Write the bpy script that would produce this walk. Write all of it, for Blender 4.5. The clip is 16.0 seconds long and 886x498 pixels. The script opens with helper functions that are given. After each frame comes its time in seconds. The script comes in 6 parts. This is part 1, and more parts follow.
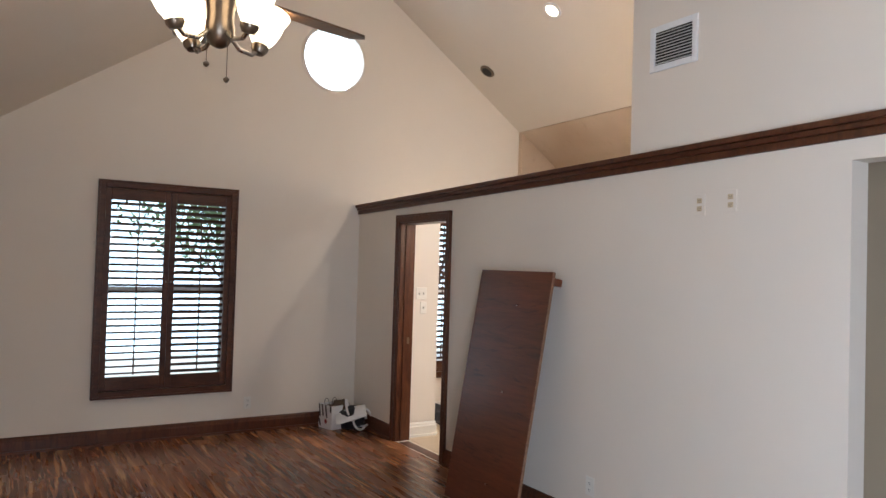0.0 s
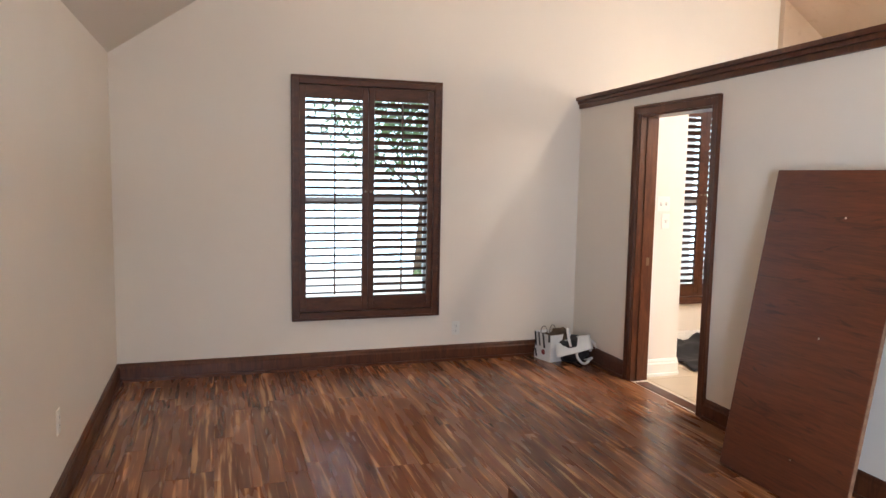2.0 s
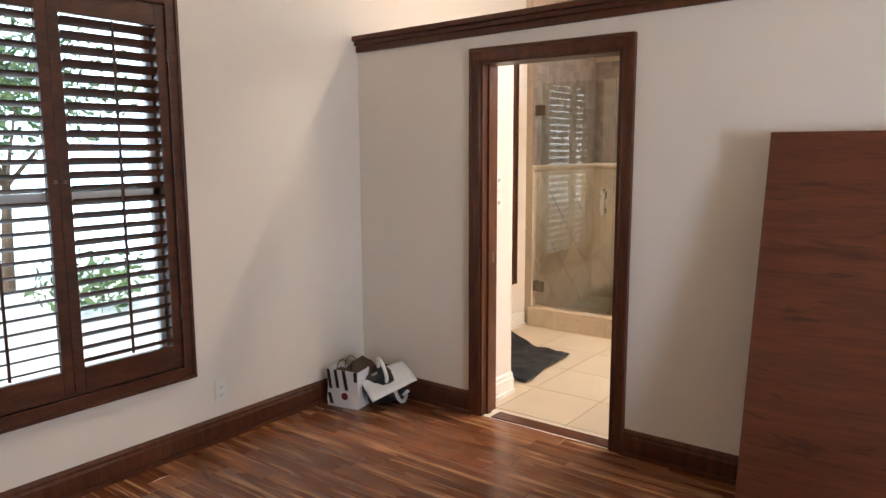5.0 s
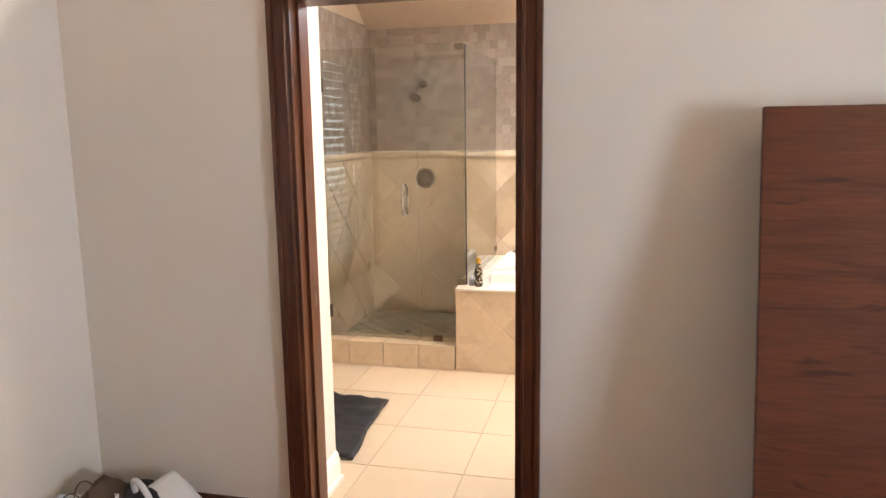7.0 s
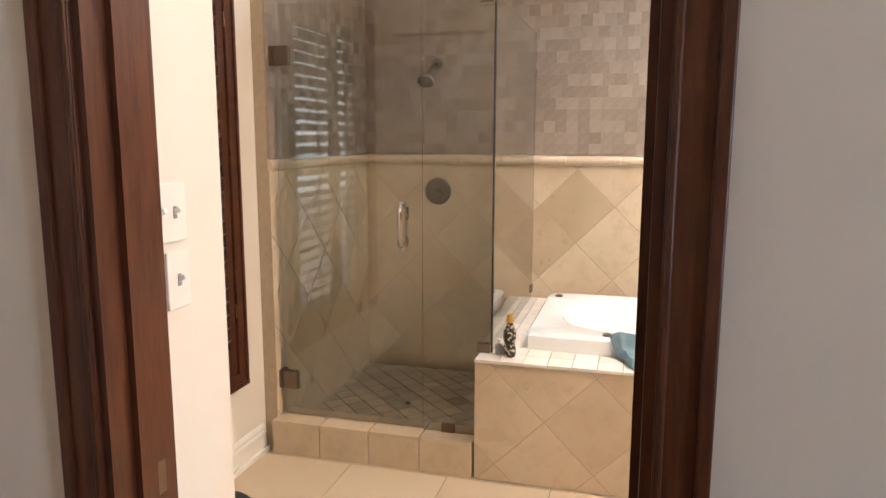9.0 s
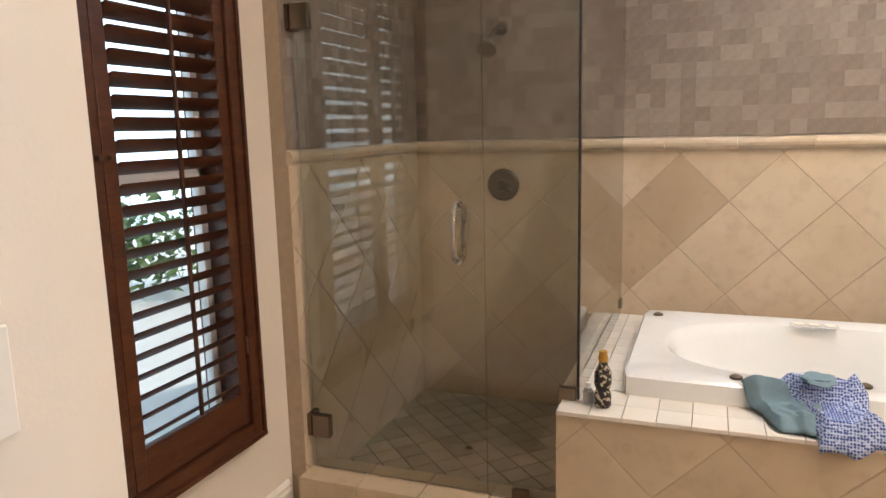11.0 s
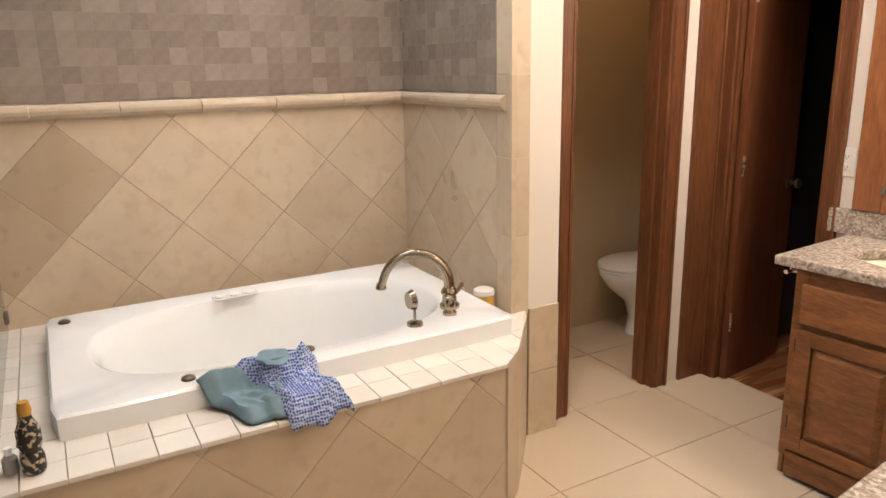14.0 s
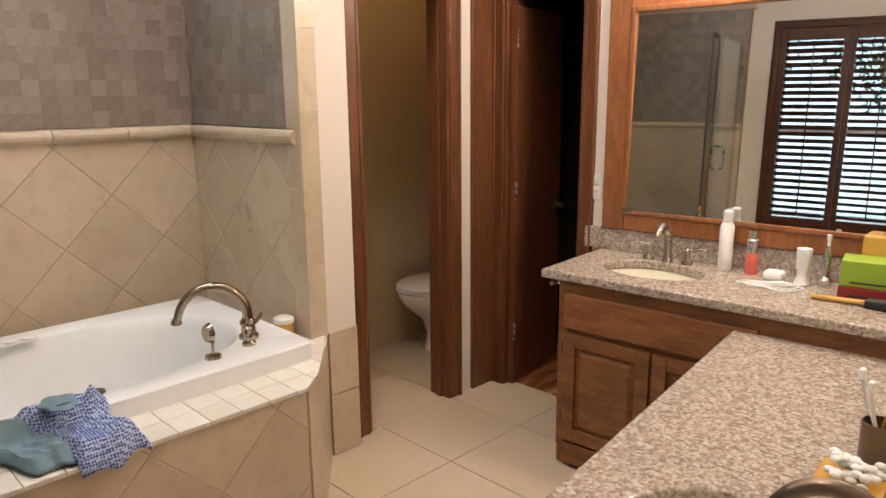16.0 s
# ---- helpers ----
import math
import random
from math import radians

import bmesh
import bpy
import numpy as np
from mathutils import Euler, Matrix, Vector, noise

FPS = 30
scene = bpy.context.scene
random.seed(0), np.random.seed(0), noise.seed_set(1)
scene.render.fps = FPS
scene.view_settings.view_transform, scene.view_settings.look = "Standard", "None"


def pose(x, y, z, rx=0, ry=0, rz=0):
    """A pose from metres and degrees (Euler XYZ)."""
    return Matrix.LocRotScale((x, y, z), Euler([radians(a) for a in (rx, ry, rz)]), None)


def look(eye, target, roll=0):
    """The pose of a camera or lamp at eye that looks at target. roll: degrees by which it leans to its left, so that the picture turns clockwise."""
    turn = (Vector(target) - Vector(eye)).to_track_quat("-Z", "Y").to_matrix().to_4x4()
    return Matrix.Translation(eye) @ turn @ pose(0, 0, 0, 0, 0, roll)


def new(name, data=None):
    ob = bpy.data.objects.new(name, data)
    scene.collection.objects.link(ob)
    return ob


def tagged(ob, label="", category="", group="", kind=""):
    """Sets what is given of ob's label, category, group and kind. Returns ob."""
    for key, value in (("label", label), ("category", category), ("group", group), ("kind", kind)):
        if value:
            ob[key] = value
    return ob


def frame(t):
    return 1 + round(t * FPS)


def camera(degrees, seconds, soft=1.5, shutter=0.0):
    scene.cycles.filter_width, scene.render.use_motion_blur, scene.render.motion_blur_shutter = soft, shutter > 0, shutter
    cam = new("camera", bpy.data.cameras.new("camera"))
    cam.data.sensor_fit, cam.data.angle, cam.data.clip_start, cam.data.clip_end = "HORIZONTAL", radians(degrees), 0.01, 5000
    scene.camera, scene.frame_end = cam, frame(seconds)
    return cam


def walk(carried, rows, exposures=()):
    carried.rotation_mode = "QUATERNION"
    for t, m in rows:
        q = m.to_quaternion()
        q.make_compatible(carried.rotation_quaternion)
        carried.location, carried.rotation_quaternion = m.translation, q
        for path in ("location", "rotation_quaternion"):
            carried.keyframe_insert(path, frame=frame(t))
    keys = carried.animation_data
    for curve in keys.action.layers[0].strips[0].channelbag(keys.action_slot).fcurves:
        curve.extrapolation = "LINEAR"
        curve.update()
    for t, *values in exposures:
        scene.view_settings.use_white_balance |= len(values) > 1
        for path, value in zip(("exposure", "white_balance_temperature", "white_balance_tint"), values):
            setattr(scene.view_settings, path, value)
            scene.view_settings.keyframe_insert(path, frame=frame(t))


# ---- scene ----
cam = camera(64.0, 16.0)
PATH = [
    (0, (0.713, 1.59, 1.631), (1.759, 3.294, 1.681), 1.7),
    (0.5, (0.784, 1.752, 1.628), (1.565, 3.593, 1.645), 2.1),
    (1, (0.84, 2.135, 1.604), (1.47, 4.031, 1.512), 1.9),
    (1.5, (0.839, 2.441, 1.573), (1.43, 4.342, 1.378), 1.3),
    (2, (0.798, 2.782, 1.557), (1.409, 4.675, 1.351), 1.0),
    (2.5, (0.609, 3.128, 1.546), (1.401, 4.955, 1.354), 0.8),
    (3, (0.368, 3.509, 1.573), (1.373, 5.227, 1.37), 0.7),
    (3.2, (0.375, 3.677, 1.547), (1.414, 5.372, 1.33), 0.9),
    (5.5, (0.646, 5.562, 1.553), (2.38, 6.514, 1.259), -0.7),
    (6, (0.845, 5.857, 1.544), (2.687, 6.57, 1.233), -0.8),
    (6.5, (1.11, 6.072, 1.553), (3.0, 6.645, 1.232), -0.6),
    (7, (1.478, 6.313, 1.556), (3.395, 6.78, 1.233), -0.8),
    (7.5, (1.803, 6.494, 1.559), (3.743, 6.863, 1.239), -0.7),
    (8, (2.191, 6.556, 1.533), (4.134, 6.922, 1.23), -0.3),
    (8.5, (2.596, 6.601, 1.519), (4.525, 7.04, 1.219), 0.1),
    (11, (3.693, 6.861, 1.471), (5.538, 7.559, 1.139), -1.4),
    (11.5, (3.694, 6.917, 1.577), (5.629, 7.218, 1.172), -0.8),
    (12, (3.708, 6.84, 1.559), (5.664, 6.98, 1.167), -1.3),
    (12.5, (3.844, 6.878, 1.555), (5.8, 6.89, 1.134), -1.3),
    (13, (4.015, 6.947, 1.528), (5.959, 6.736, 1.107), -1.3),
    (13.5, (4.169, 6.981, 1.489), (6.026, 6.383, 1.049), -1.1),
    (14, (4.068, 7.041, 1.512), (5.758, 6.094, 1.017), -1.2),
    (14.5, (3.938, 7.036, 1.537), (5.491, 5.902, 0.987), -1.5),
    (15, (3.92, 7.066, 1.538), (5.364, 5.799, 0.982), -1.1),
    (15.5, (3.909, 7.084, 1.547), (5.311, 5.75, 1.042), -0.7),
    (16, (3.917, 7.078, 1.549), (5.299, 5.699, 1.117), -0.5),
]
walk(cam, [(t, look(eye, target, roll)) for t, eye, target, roll in PATH],
     exposures=[(0.0, -0.75), (0.5, -0.6), (1.0, -0.5), (1.5, -0.38), (2.0, 0.02), (2.5, -0.08), (3.0, -0.05), (5.5, -0.06), (6.5, 0.3), (7.5, 0.22), (8.5, -0.12), (10.8, -0.8), (12.0, -0.85), (14.0, -0.84), (14.6, -1.0), (16.0, -1.2)])

# ---- world and light ----
world = bpy.data.worlds.new("sky_world")
scene.world = world
world.use_nodes = True
wn = world.node_tree.nodes
sky = wn.new("ShaderNodeTexSky")
sky.sky_type, sky.sun_disc = "NISHITA", False
sky.sun_elevation, sky.sun_rotation = radians(59), radians(222)
world.node_tree.links.new(sky.outputs[0], wn["Background"].inputs[0])
wn["Background"].inputs[1].default_value = 0.15

sun = new("sun", bpy.data.lights.new("sun", "SUN"))
sun.data.energy, sun.data.angle, sun.data.color = 4.6, radians(0.5), (1.0, 0.94, 0.84)
sun.matrix_world = look((0, 0, 0), (0.345, 0.384, -0.857))


def lamp(name, kind, m, power, colour, size=0.1, size_y=None, spot=None):
    ob = new(name, bpy.data.lights.new(name, kind))
    ob.data.energy, ob.data.color = power, colour
    ob.matrix_world = m
    if kind == "AREA":
        ob.data.shape, ob.data.size, ob.data.size_y = "RECTANGLE", size, size_y or size
    else:
        ob.data.shadow_soft_size = size
    if spot:
        ob.data.spot_size, ob.data.spot_blend = radians(spot), 0.6
    return ob


WARM = (1.0, 0.74, 0.50)
BATH = (1.0, 0.86, 0.75)
DAY = (0.64, 0.78, 1.0)
# daylight of the two window openings and of the glazed doors behind the walk
lamp("daylight_doors", "AREA", look((0.03, 0.03, 1.15), (3.0, 1.7, 0.75)), 330, DAY, 1.75, 1.9)
lamp("daylight_round", "AREA", look((3.50, 8.6, 3.73), (3.50, 4.0, 2.6)), 14, DAY, 0.55, 0.55)

# ---- mesh helpers ----


def box(bm, lo, hi, bevel=0.0, seg=2):
    m = Matrix.Translation([(a + b) / 2 for a, b in zip(lo, hi)]) @ Matrix.Diagonal([abs(b - a) for a, b in zip(lo, hi)] + [1])
    vs = bmesh.ops.create_cube(bm, size=1, matrix=m)["verts"]
    if bevel:
        es = list({e for v in vs for e in v.link_edges})
        bmesh.ops.bevel(bm, geom=es, offset=bevel, segments=seg, affect="EDGES", profile=0.5)
    return bm


def boxm(lo, hi, bevel=0.0, seg=2):
    return box(bmesh.new(), lo, hi, bevel, seg)


def rod(bm, a, b, r, r2=None, n=16):
    a, b = Vector(a), Vector(b)
    turn = (b - a).to_track_quat("Z", "Y").to_matrix().to_4x4()
    m = Matrix.Translation((a + b) / 2) @ turn
    bmesh.ops.create_cone(bm, cap_ends=True, segments=n, radius1=r, radius2=r if r2 is None else r2, depth=(b - a).length, matrix=m)
    return bm


def lathe(bm, profile, centre=(0, 0, 0), n=24, sx=1.0, sy=1.0):
    """A turned shape: profile is a short run of (radius, height)."""
    loops = []
    for r, z in profile:
        loops.append([bm.verts.new((centre[0] + sx * r * math.cos(2 * math.pi * k / n), centre[1] + sy * r * math.sin(2 * math.pi * k / n), centre[2] + z)) for k in range(n)])
    for a, b in zip(loops, loops[1:]):
        for k in range(n):
            bm.faces.new((a[k], a[(k + 1) % n], b[(k + 1) % n], b[k]))
    for loop, flip in ((loops[0], True), (loops[-1], False)):
        bm.faces.new(loop[::-1] if flip else loop)
    bmesh.ops.remove_doubles(bm, verts=bm.verts, dist=1e-5)
    return bm


def tube(bm, path, r, n=12, r_end=None):
    """A round bar along a run of points."""
    pts = [Vector(p) for p in path]
    loops = []
    side = None
    for k, p in enumerate(pts):
        d = (pts[min(k + 1, len(pts) - 1)] - pts[max(k - 1, 0)]).normalized()
        if side is None:
            side = d.orthogonal().normalized()
        side = (side - d * side.dot(d)).normalized()
        up = d.cross(side)
        rr = r + ((r_end if r_end else r) - r) * k / (len(pts) - 1)
        loops.append([bm.verts.new(p + rr * (side * math.cos(2 * math.pi * i / n) + up * math.sin(2 * math.pi * i / n))) for i in range(n)])
    for a, b in zip(loops, loops[1:]):
        for i in range(n):
            bm.faces.new((a[i], a[(i + 1) % n], b[(i + 1) % n], b[i]))
    bm.faces.new(loops[0][::-1])
    bm.faces.new(loops[-1])
    return bm


def arc(centre, r, a0, a1, n, u, v):
    c, u, v = Vector(centre), Vector(u), Vector(v)
    return [c + r * (u * math.cos(a0 + (a1 - a0) * k / n) + v * math.sin(a0 + (a1 - a0) * k / n)) for k in range(n + 1)]


def mesh_of(name, bm, mat, smooth=False):
    me = bpy.data.meshes.new(name)
    bm.to_mesh(me)
    bm.free()
    me.materials.append(mat)
    if smooth:
        me.shade_smooth()
        me.set_sharp_from_angle(angle=radians(38))
    return me


def thing(name, label, category, group="", kind=""):
    ob = new(name)
    return tagged(ob, label, category, group, kind)


def part(name, bm, mat, parent=None, label="", smooth=False):
    ob = new(name, mesh_of(name, bm, mat, smooth))
    ob.parent = parent
    return tagged(ob, label) if label else ob


def setting(name, bm, mat, label, category, parent=None):
    ob = new(name, mesh_of(name, bm, mat))
    ob.parent = parent
    return tagged(ob, label, category, "", "structure")


def clip(poly, a, b, c):
    """The part of a convex polygon where a*u + b*v <= c."""
    out = []
    for p, q in zip(poly, poly[1:] + poly[:1]):
        dp, dq = a * p[0] + b * p[1] - c, a * q[0] + b * q[1] - c
        if dp <= 0:
            out.append(p)
        if dp * dq < 0:
            t = dp / (dp - dq)
            out.append((p[0] + t * (q[0] - p[0]), p[1] + t * (q[1] - p[1])))
    return out


def clip_rect(poly, u0, u1, v0, v1):
    for a, b, c in ((-1, 0, -u0), (1, 0, u1), (0, -1, -v0), (0, 1, v1)):
        poly = clip(poly, a, b, c) if len(poly) > 2 else []
    return poly


def area(poly):
    return 0.5 * sum(p[0] * q[1] - q[0] * p[1] for p, q in zip(poly, poly[1:] + poly[:1]))


def prism(bm, poly, o, u, v, h, inset=0.002):
    """A flat stone: the polygon (in u, v round o) raised by h along u x v, its upper edge eased."""
    o, u, v = Vector(o), Vector(u), Vector(v)
    n = u.cross(v).normalized()
    if area(poly) < 0:
        poly = poly[::-1]
    cu, cv = sum(p[0] for p in poly) / len(poly), sum(p[1] for p in poly) / len(poly)

    def ring(k, d):
        out = []
        for a, b in poly:
            f = 1 - k / max(1e-3, math.hypot(a - cu, b - cv))
            out.append(bm.verts.new(o + u * (cu + (a - cu) * f) + v * (cv + (b - cv) * f) + n * d))
        return out

    low, mid, top = ring(0, 0), ring(0, h - inset), ring(inset * 1.3, h)
    for a, b in ((low, mid), (mid, top)):
        for k in range(len(poly)):
            j = (k + 1) % len(poly)
            bm.faces.new((a[k], a[j], b[j], b[k]))
    bm.faces.new(top)
    return bm


def rect(u0, v0, u1, v1):
    return [(u0, v0), (u1, v0), (u1, v1), (u0, v1)]


def holed(bm, outer, holes, o, u, v, depth):
    """A slab in the plane of u and v with openings right through it; depth goes along -(u x v)."""
    o, u, v = Vector(o), Vector(u), Vector(v)
    n = u.cross(v).normalized()
    edges, loops = [], []
    for loop in [outer] + holes:
        vs = [bm.verts.new(o + u * a + v * b) for a, b in loop]
        es = [bm.edges.new((p, q)) for p, q in zip(vs, vs[1:] + vs[:1])]
        edges += es
        loops.append(vs)
    faces = [g for g in bmesh.ops.triangle_fill(bm, use_beauty=True, use_dissolve=False, edges=edges, normal=n)["geom"] if isinstance(g, bmesh.types.BMFace)]
    back = bmesh.ops.extrude_face_region(bm, geom=faces, use_keep_orig=True)["geom"]
    bmesh.ops.translate(bm, verts=[g for g in back if isinstance(g, bmesh.types.BMVert)], vec=-n * depth)
    bmesh.ops.recalc_face_normals(bm, faces=bm.faces)
    return bm


def circle(cu, cv, r, n=32):
    return [(cu + r * math.cos(2 * math.pi * k / n), cv + r * math.sin(2 * math.pi * k / n)) for k in range(n)]


# ---- materials ----


def material(name, build):
    mat = bpy.data.materials.new(name)
    mat.use_nodes = True
    nt = mat.node_tree
    build(nt, nt.nodes, nt.links, nt.nodes["Principled BSDF"])
    return mat


def coords(nt, scale=(1, 1, 1), shuffle=0.0, space="Object"):
    n, l = nt.nodes, nt.links
    tc, mp = n.new("ShaderNodeTexCoord"), n.new("ShaderNodeMapping")
    mp.inputs["Scale"].default_value = scale
    l.new(tc.outputs[space], mp.inputs["Vector"])
    if shuffle:
        oi, ml = n.new("ShaderNodeObjectInfo"), n.new("ShaderNodeVectorMath")
        ml.operation = "SCALE"
        ml.inputs[0].default_value = (shuffle, shuffle * 1.7, shuffle * 0.6)
        l.new(oi.outputs["Random"], ml.inputs["Scale"])
        l.new(ml.outputs[0], mp.inputs["Location"])
    return mp.outputs[0]


def noise_of(nt, vec, scale, detail=4.0, rough=0.55, distort=0.0):
    t = nt.nodes.new("ShaderNodeTexNoise")
    t.inputs["Scale"].default_value, t.inputs["Detail"].default_value = scale, detail
    t.inputs["Roughness"].default_value, t.inputs["Distortion"].default_value = rough, distort
    nt.links.new(vec, t.inputs["Vector"])
    return t.outputs["Fac"]


def ramp(nt, fac, stops):
    r = nt.nodes.new("ShaderNodeValToRGB")
    e = r.color_ramp.elements
    while len(e) < len(stops):
        e.new(0.5)
    for k, (p, c) in enumerate(stops):
        e[k].position, e[k].color = p, (*c, 1) if len(c) == 3 else c
    nt.links.new(fac, r.inputs["Fac"])
    return r.outputs["Color"]


def mix(nt, fac, a, b, mode="MIX"):
    m = nt.nodes.new("ShaderNodeMix")
    m.data_type, m.blend_type = "RGBA", mode
    for sock, val in ((m.inputs[0], fac), (m.inputs[6], a), (m.inputs[7], b)):
        if isinstance(val, (int, float)):
            sock.default_value = val
        elif isinstance(val, tuple):
            sock.default_value = (*val, 1)
        else:
            nt.links.new(val, sock)
    return m.outputs[2]


def bump(nt, p, height, strength=0.2, dist=0.01):
    b = nt.nodes.new("ShaderNodeBump")
    b.inputs["Strength"].default_value, b.inputs["Distance"].default_value = strength, dist
    nt.links.new(height, b.inputs["Height"])
    nt.links.new(b.outputs[0], p.inputs["Normal"])


def jitter(nt, col, amount):
    """Lightens or darkens a piece as a whole."""
    oi, hs, mr = nt.nodes.new("ShaderNodeObjectInfo"), nt.nodes.new("ShaderNodeHueSaturation"), nt.nodes.new("ShaderNodeMapRange")
    mr.inputs["To Min"].default_value, mr.inputs["To Max"].default_value = 1 - amount, 1 + amount
    nt.links.new(oi.outputs["Random"], mr.inputs["Value"])
    nt.links.new(mr.outputs[0], hs.inputs["Value"])
    nt.links.new(col, hs.inputs["Color"])
    return hs.outputs[0]


def paint(colour, rough=0.6, grain=180, strength=0.12):
    def f(nt, n, l, p):
        v = coords(nt)
        a = noise_of(nt, v, 1.3, 3)
        c = mix(nt, a, tuple(x * 0.95 for x in colour), tuple(min(1, x * 1.03) for x in colour))
        l.new(c, p.inputs["Base Color"])
        p.inputs["Roughness"].default_value = rough
        bump(nt, p, noise_of(nt, v, grain, 2), strength, 0.002)
    return f


def wood(dark, light, rough=0.35, scale=(9, 1.2, 9), streak=2.2, coat=0.0, shuffle=3.0, vary=0.12):
    def f(nt, n, l, p):
        v = coords(nt, scale, shuffle)
        a = noise_of(nt, v, streak, 6, 0.6, 0.6)
        b = noise_of(nt, coords(nt, tuple(6 * s for s in scale), shuffle), streak, 3)
        c = ramp(nt, a, [(0.3, dark), (0.7, light)])
        c = mix(nt, 0.35, c, ramp(nt, b, [(0.35, dark), (0.7, light)]))
        l.new(jitter(nt, c, vary), p.inputs["Base Color"])
        rr = nt.nodes.new("ShaderNodeMapRange")
        rr.inputs["To Min"].default_value, rr.inputs["To Max"].default_value = rough * 0.8, rough * 1.25
        l.new(b, rr.inputs["Value"])
        l.new(rr.outputs[0], p.inputs["Roughness"])
        p.inputs["Specular IOR Level"].default_value = 0.35
        p.inputs["Coat Weight"].default_value, p.inputs["Coat Roughness"].default_value = coat, 0.15
        bump(nt, p, b, 0.15, 0.002)
    return f


def board_grain(nt, n, l, p):
    """Veneer with long level grain and dark wavy figure towards one end."""
    long = noise_of(nt, coords(nt, (0.7, 0.9, 13)), 1.6, 6, 0.6, 0.7)
    fine = noise_of(nt, coords(nt, (4, 5, 80)), 1.6, 3)
    wave = noise_of(nt, coords(nt, (1.0, 2.6, 16)), 1.1, 3, 0.55, 1.6)
    c = ramp(nt, long, [(0.28, (0.060, 0.014, 0.006)), (0.72, (0.165, 0.044, 0.017))])
    c = mix(nt, 0.3, c, ramp(nt, fine, [(0.35, (0.070, 0.017, 0.007)), (0.7, (0.19, 0.054, 0.021))]))
    c = mix(nt, ramp(nt, wave, [(0.60, (0, 0, 0)), (0.70, (0.7, 0.7, 0.7))]), c, (0.035, 0.009, 0.005))
    l.new(c, p.inputs["Base Color"])
    p.inputs["Roughness"].default_value = 0.32
    p.inputs["Coat Weight"].default_value, p.inputs["Coat Roughness"].default_value = 0.12, 0.2
    bump(nt, p, fine, 0.12, 0.002)


def strand_floor(nt, n, l, p):
    """Strand-woven strips: red-brown ground, dark bands, scattered tan strands a hand long."""
    broad = noise_of(nt, coords(nt, (7, 0.9, 0.2), 6.0), 1.2, 2, 0.5, 0.2)
    a = noise_of(nt, coords(nt, (20, 1.1, 0.2), 7.0), 1.5, 2, 0.5, 0.5)
    b = noise_of(nt, coords(nt, (60, 2.6, 0.2), 5.0), 1.5, 2, 0.5, 0.3)
    base = ramp(nt, broad, [(0.30, (0.105, 0.034, 0.013)), (0.50, (0.18, 0.060, 0.022)), (0.70, (0.27, 0.100, 0.038))])
    c = mix(nt, 0.45, base, ramp(nt, a, [(0.32, (0.080, 0.026, 0.011)), (0.52, (0.20, 0.067, 0.025)), (0.68, (0.34, 0.14, 0.056))]))
    strand = ramp(nt, a, [(0.585, (0, 0, 0)), (0.68, (0.75, 0.75, 0.75))])
    c = mix(nt, strand, c, (0.58, 0.32, 0.15))
    fine = ramp(nt, b, [(0.62, (0, 0, 0)), (0.70, (0.5, 0.5, 0.5))])
    c = mix(nt, fine, c, (0.42, 0.22, 0.11))
    l.new(jitter(nt, c, 0.15), p.inputs["Base Color"])
    rr = nt.nodes.new("ShaderNodeMapRange")
    rr.inputs["To Min"].default_value, rr.inputs["To Max"].default_value = 0.20, 0.34
    l.new(broad, rr.inputs["Value"])
    l.new(rr.outputs[0], p.inputs["Roughness"])
    bump(nt, p, a, 0.04, 0.001)


def stone(a, b, spot, rough=0.35, scale=3.0, vary=0.12, spots=0.72, shuffle=9.0):
    def f(nt, n, l, p):
        v = coords(nt, (1, 1, 1), shuffle)
        c = ramp(nt, noise_of(nt, v, scale, 3, 0.5, 0.2), [(0.25, a), (0.75, b)])
        s = ramp(nt, noise_of(nt, v, scale * 7, 3, 0.5), [(spots - 0.12, (0, 0, 0)), (spots + 0.2, (0.6, 0.6, 0.6))])
        c = mix(nt, s, c, spot)
        l.new(jitter(nt, c, vary), p.inputs["Base Color"])
        rr = nt.nodes.new("ShaderNodeMapRange")
        rr.inputs["To Min"].default_value, rr.inputs["To Max"].default_value = rough * 0.92, rough * 1.12
        l.new(noise_of(nt, v, 5, 2), rr.inputs["Value"])
        l.new(rr.outputs[0], p.inputs["Roughness"])
        bump(nt, p, noise_of(nt, v, 45, 4), 0.06, 0.003)
    return f


def island_stone(a, b, rough=0.5):
    """Small tumbled tiles that differ one from the next."""
    def f(nt, n, l, p):
        g = n.new("ShaderNodeNewGeometry")
        oi = n.new("ShaderNodeObjectInfo")
        add = n.new("ShaderNodeMath")
        add.operation = "ADD"
        l.new(g.outputs["Random Per Island"], add.inputs[0])
        l.new(oi.outputs["Random"], add.inputs[1])
        fr = n.new("ShaderNodeMath")
        fr.operation = "FRACT"
        l.new(add.outputs[0], fr.inputs[0])
        v = coords(nt, space="Object")
        c = ramp(nt, fr.outputs[0], [(0.0, a), (0.55, tuple((x + y) / 2 for x, y in zip(a, b))), (1.0, b)])
        c = mix(nt, 0.3, c, ramp(nt, noise_of(nt, v, 30, 4), [(0.3, a), (0.7, b)]))
        l.new(c, p.inputs["Base Color"])
        p.inputs["Roughness"].default_value = rough
        bump(nt, p, noise_of(nt, v, 60, 3), 0.3, 0.003)
    return f


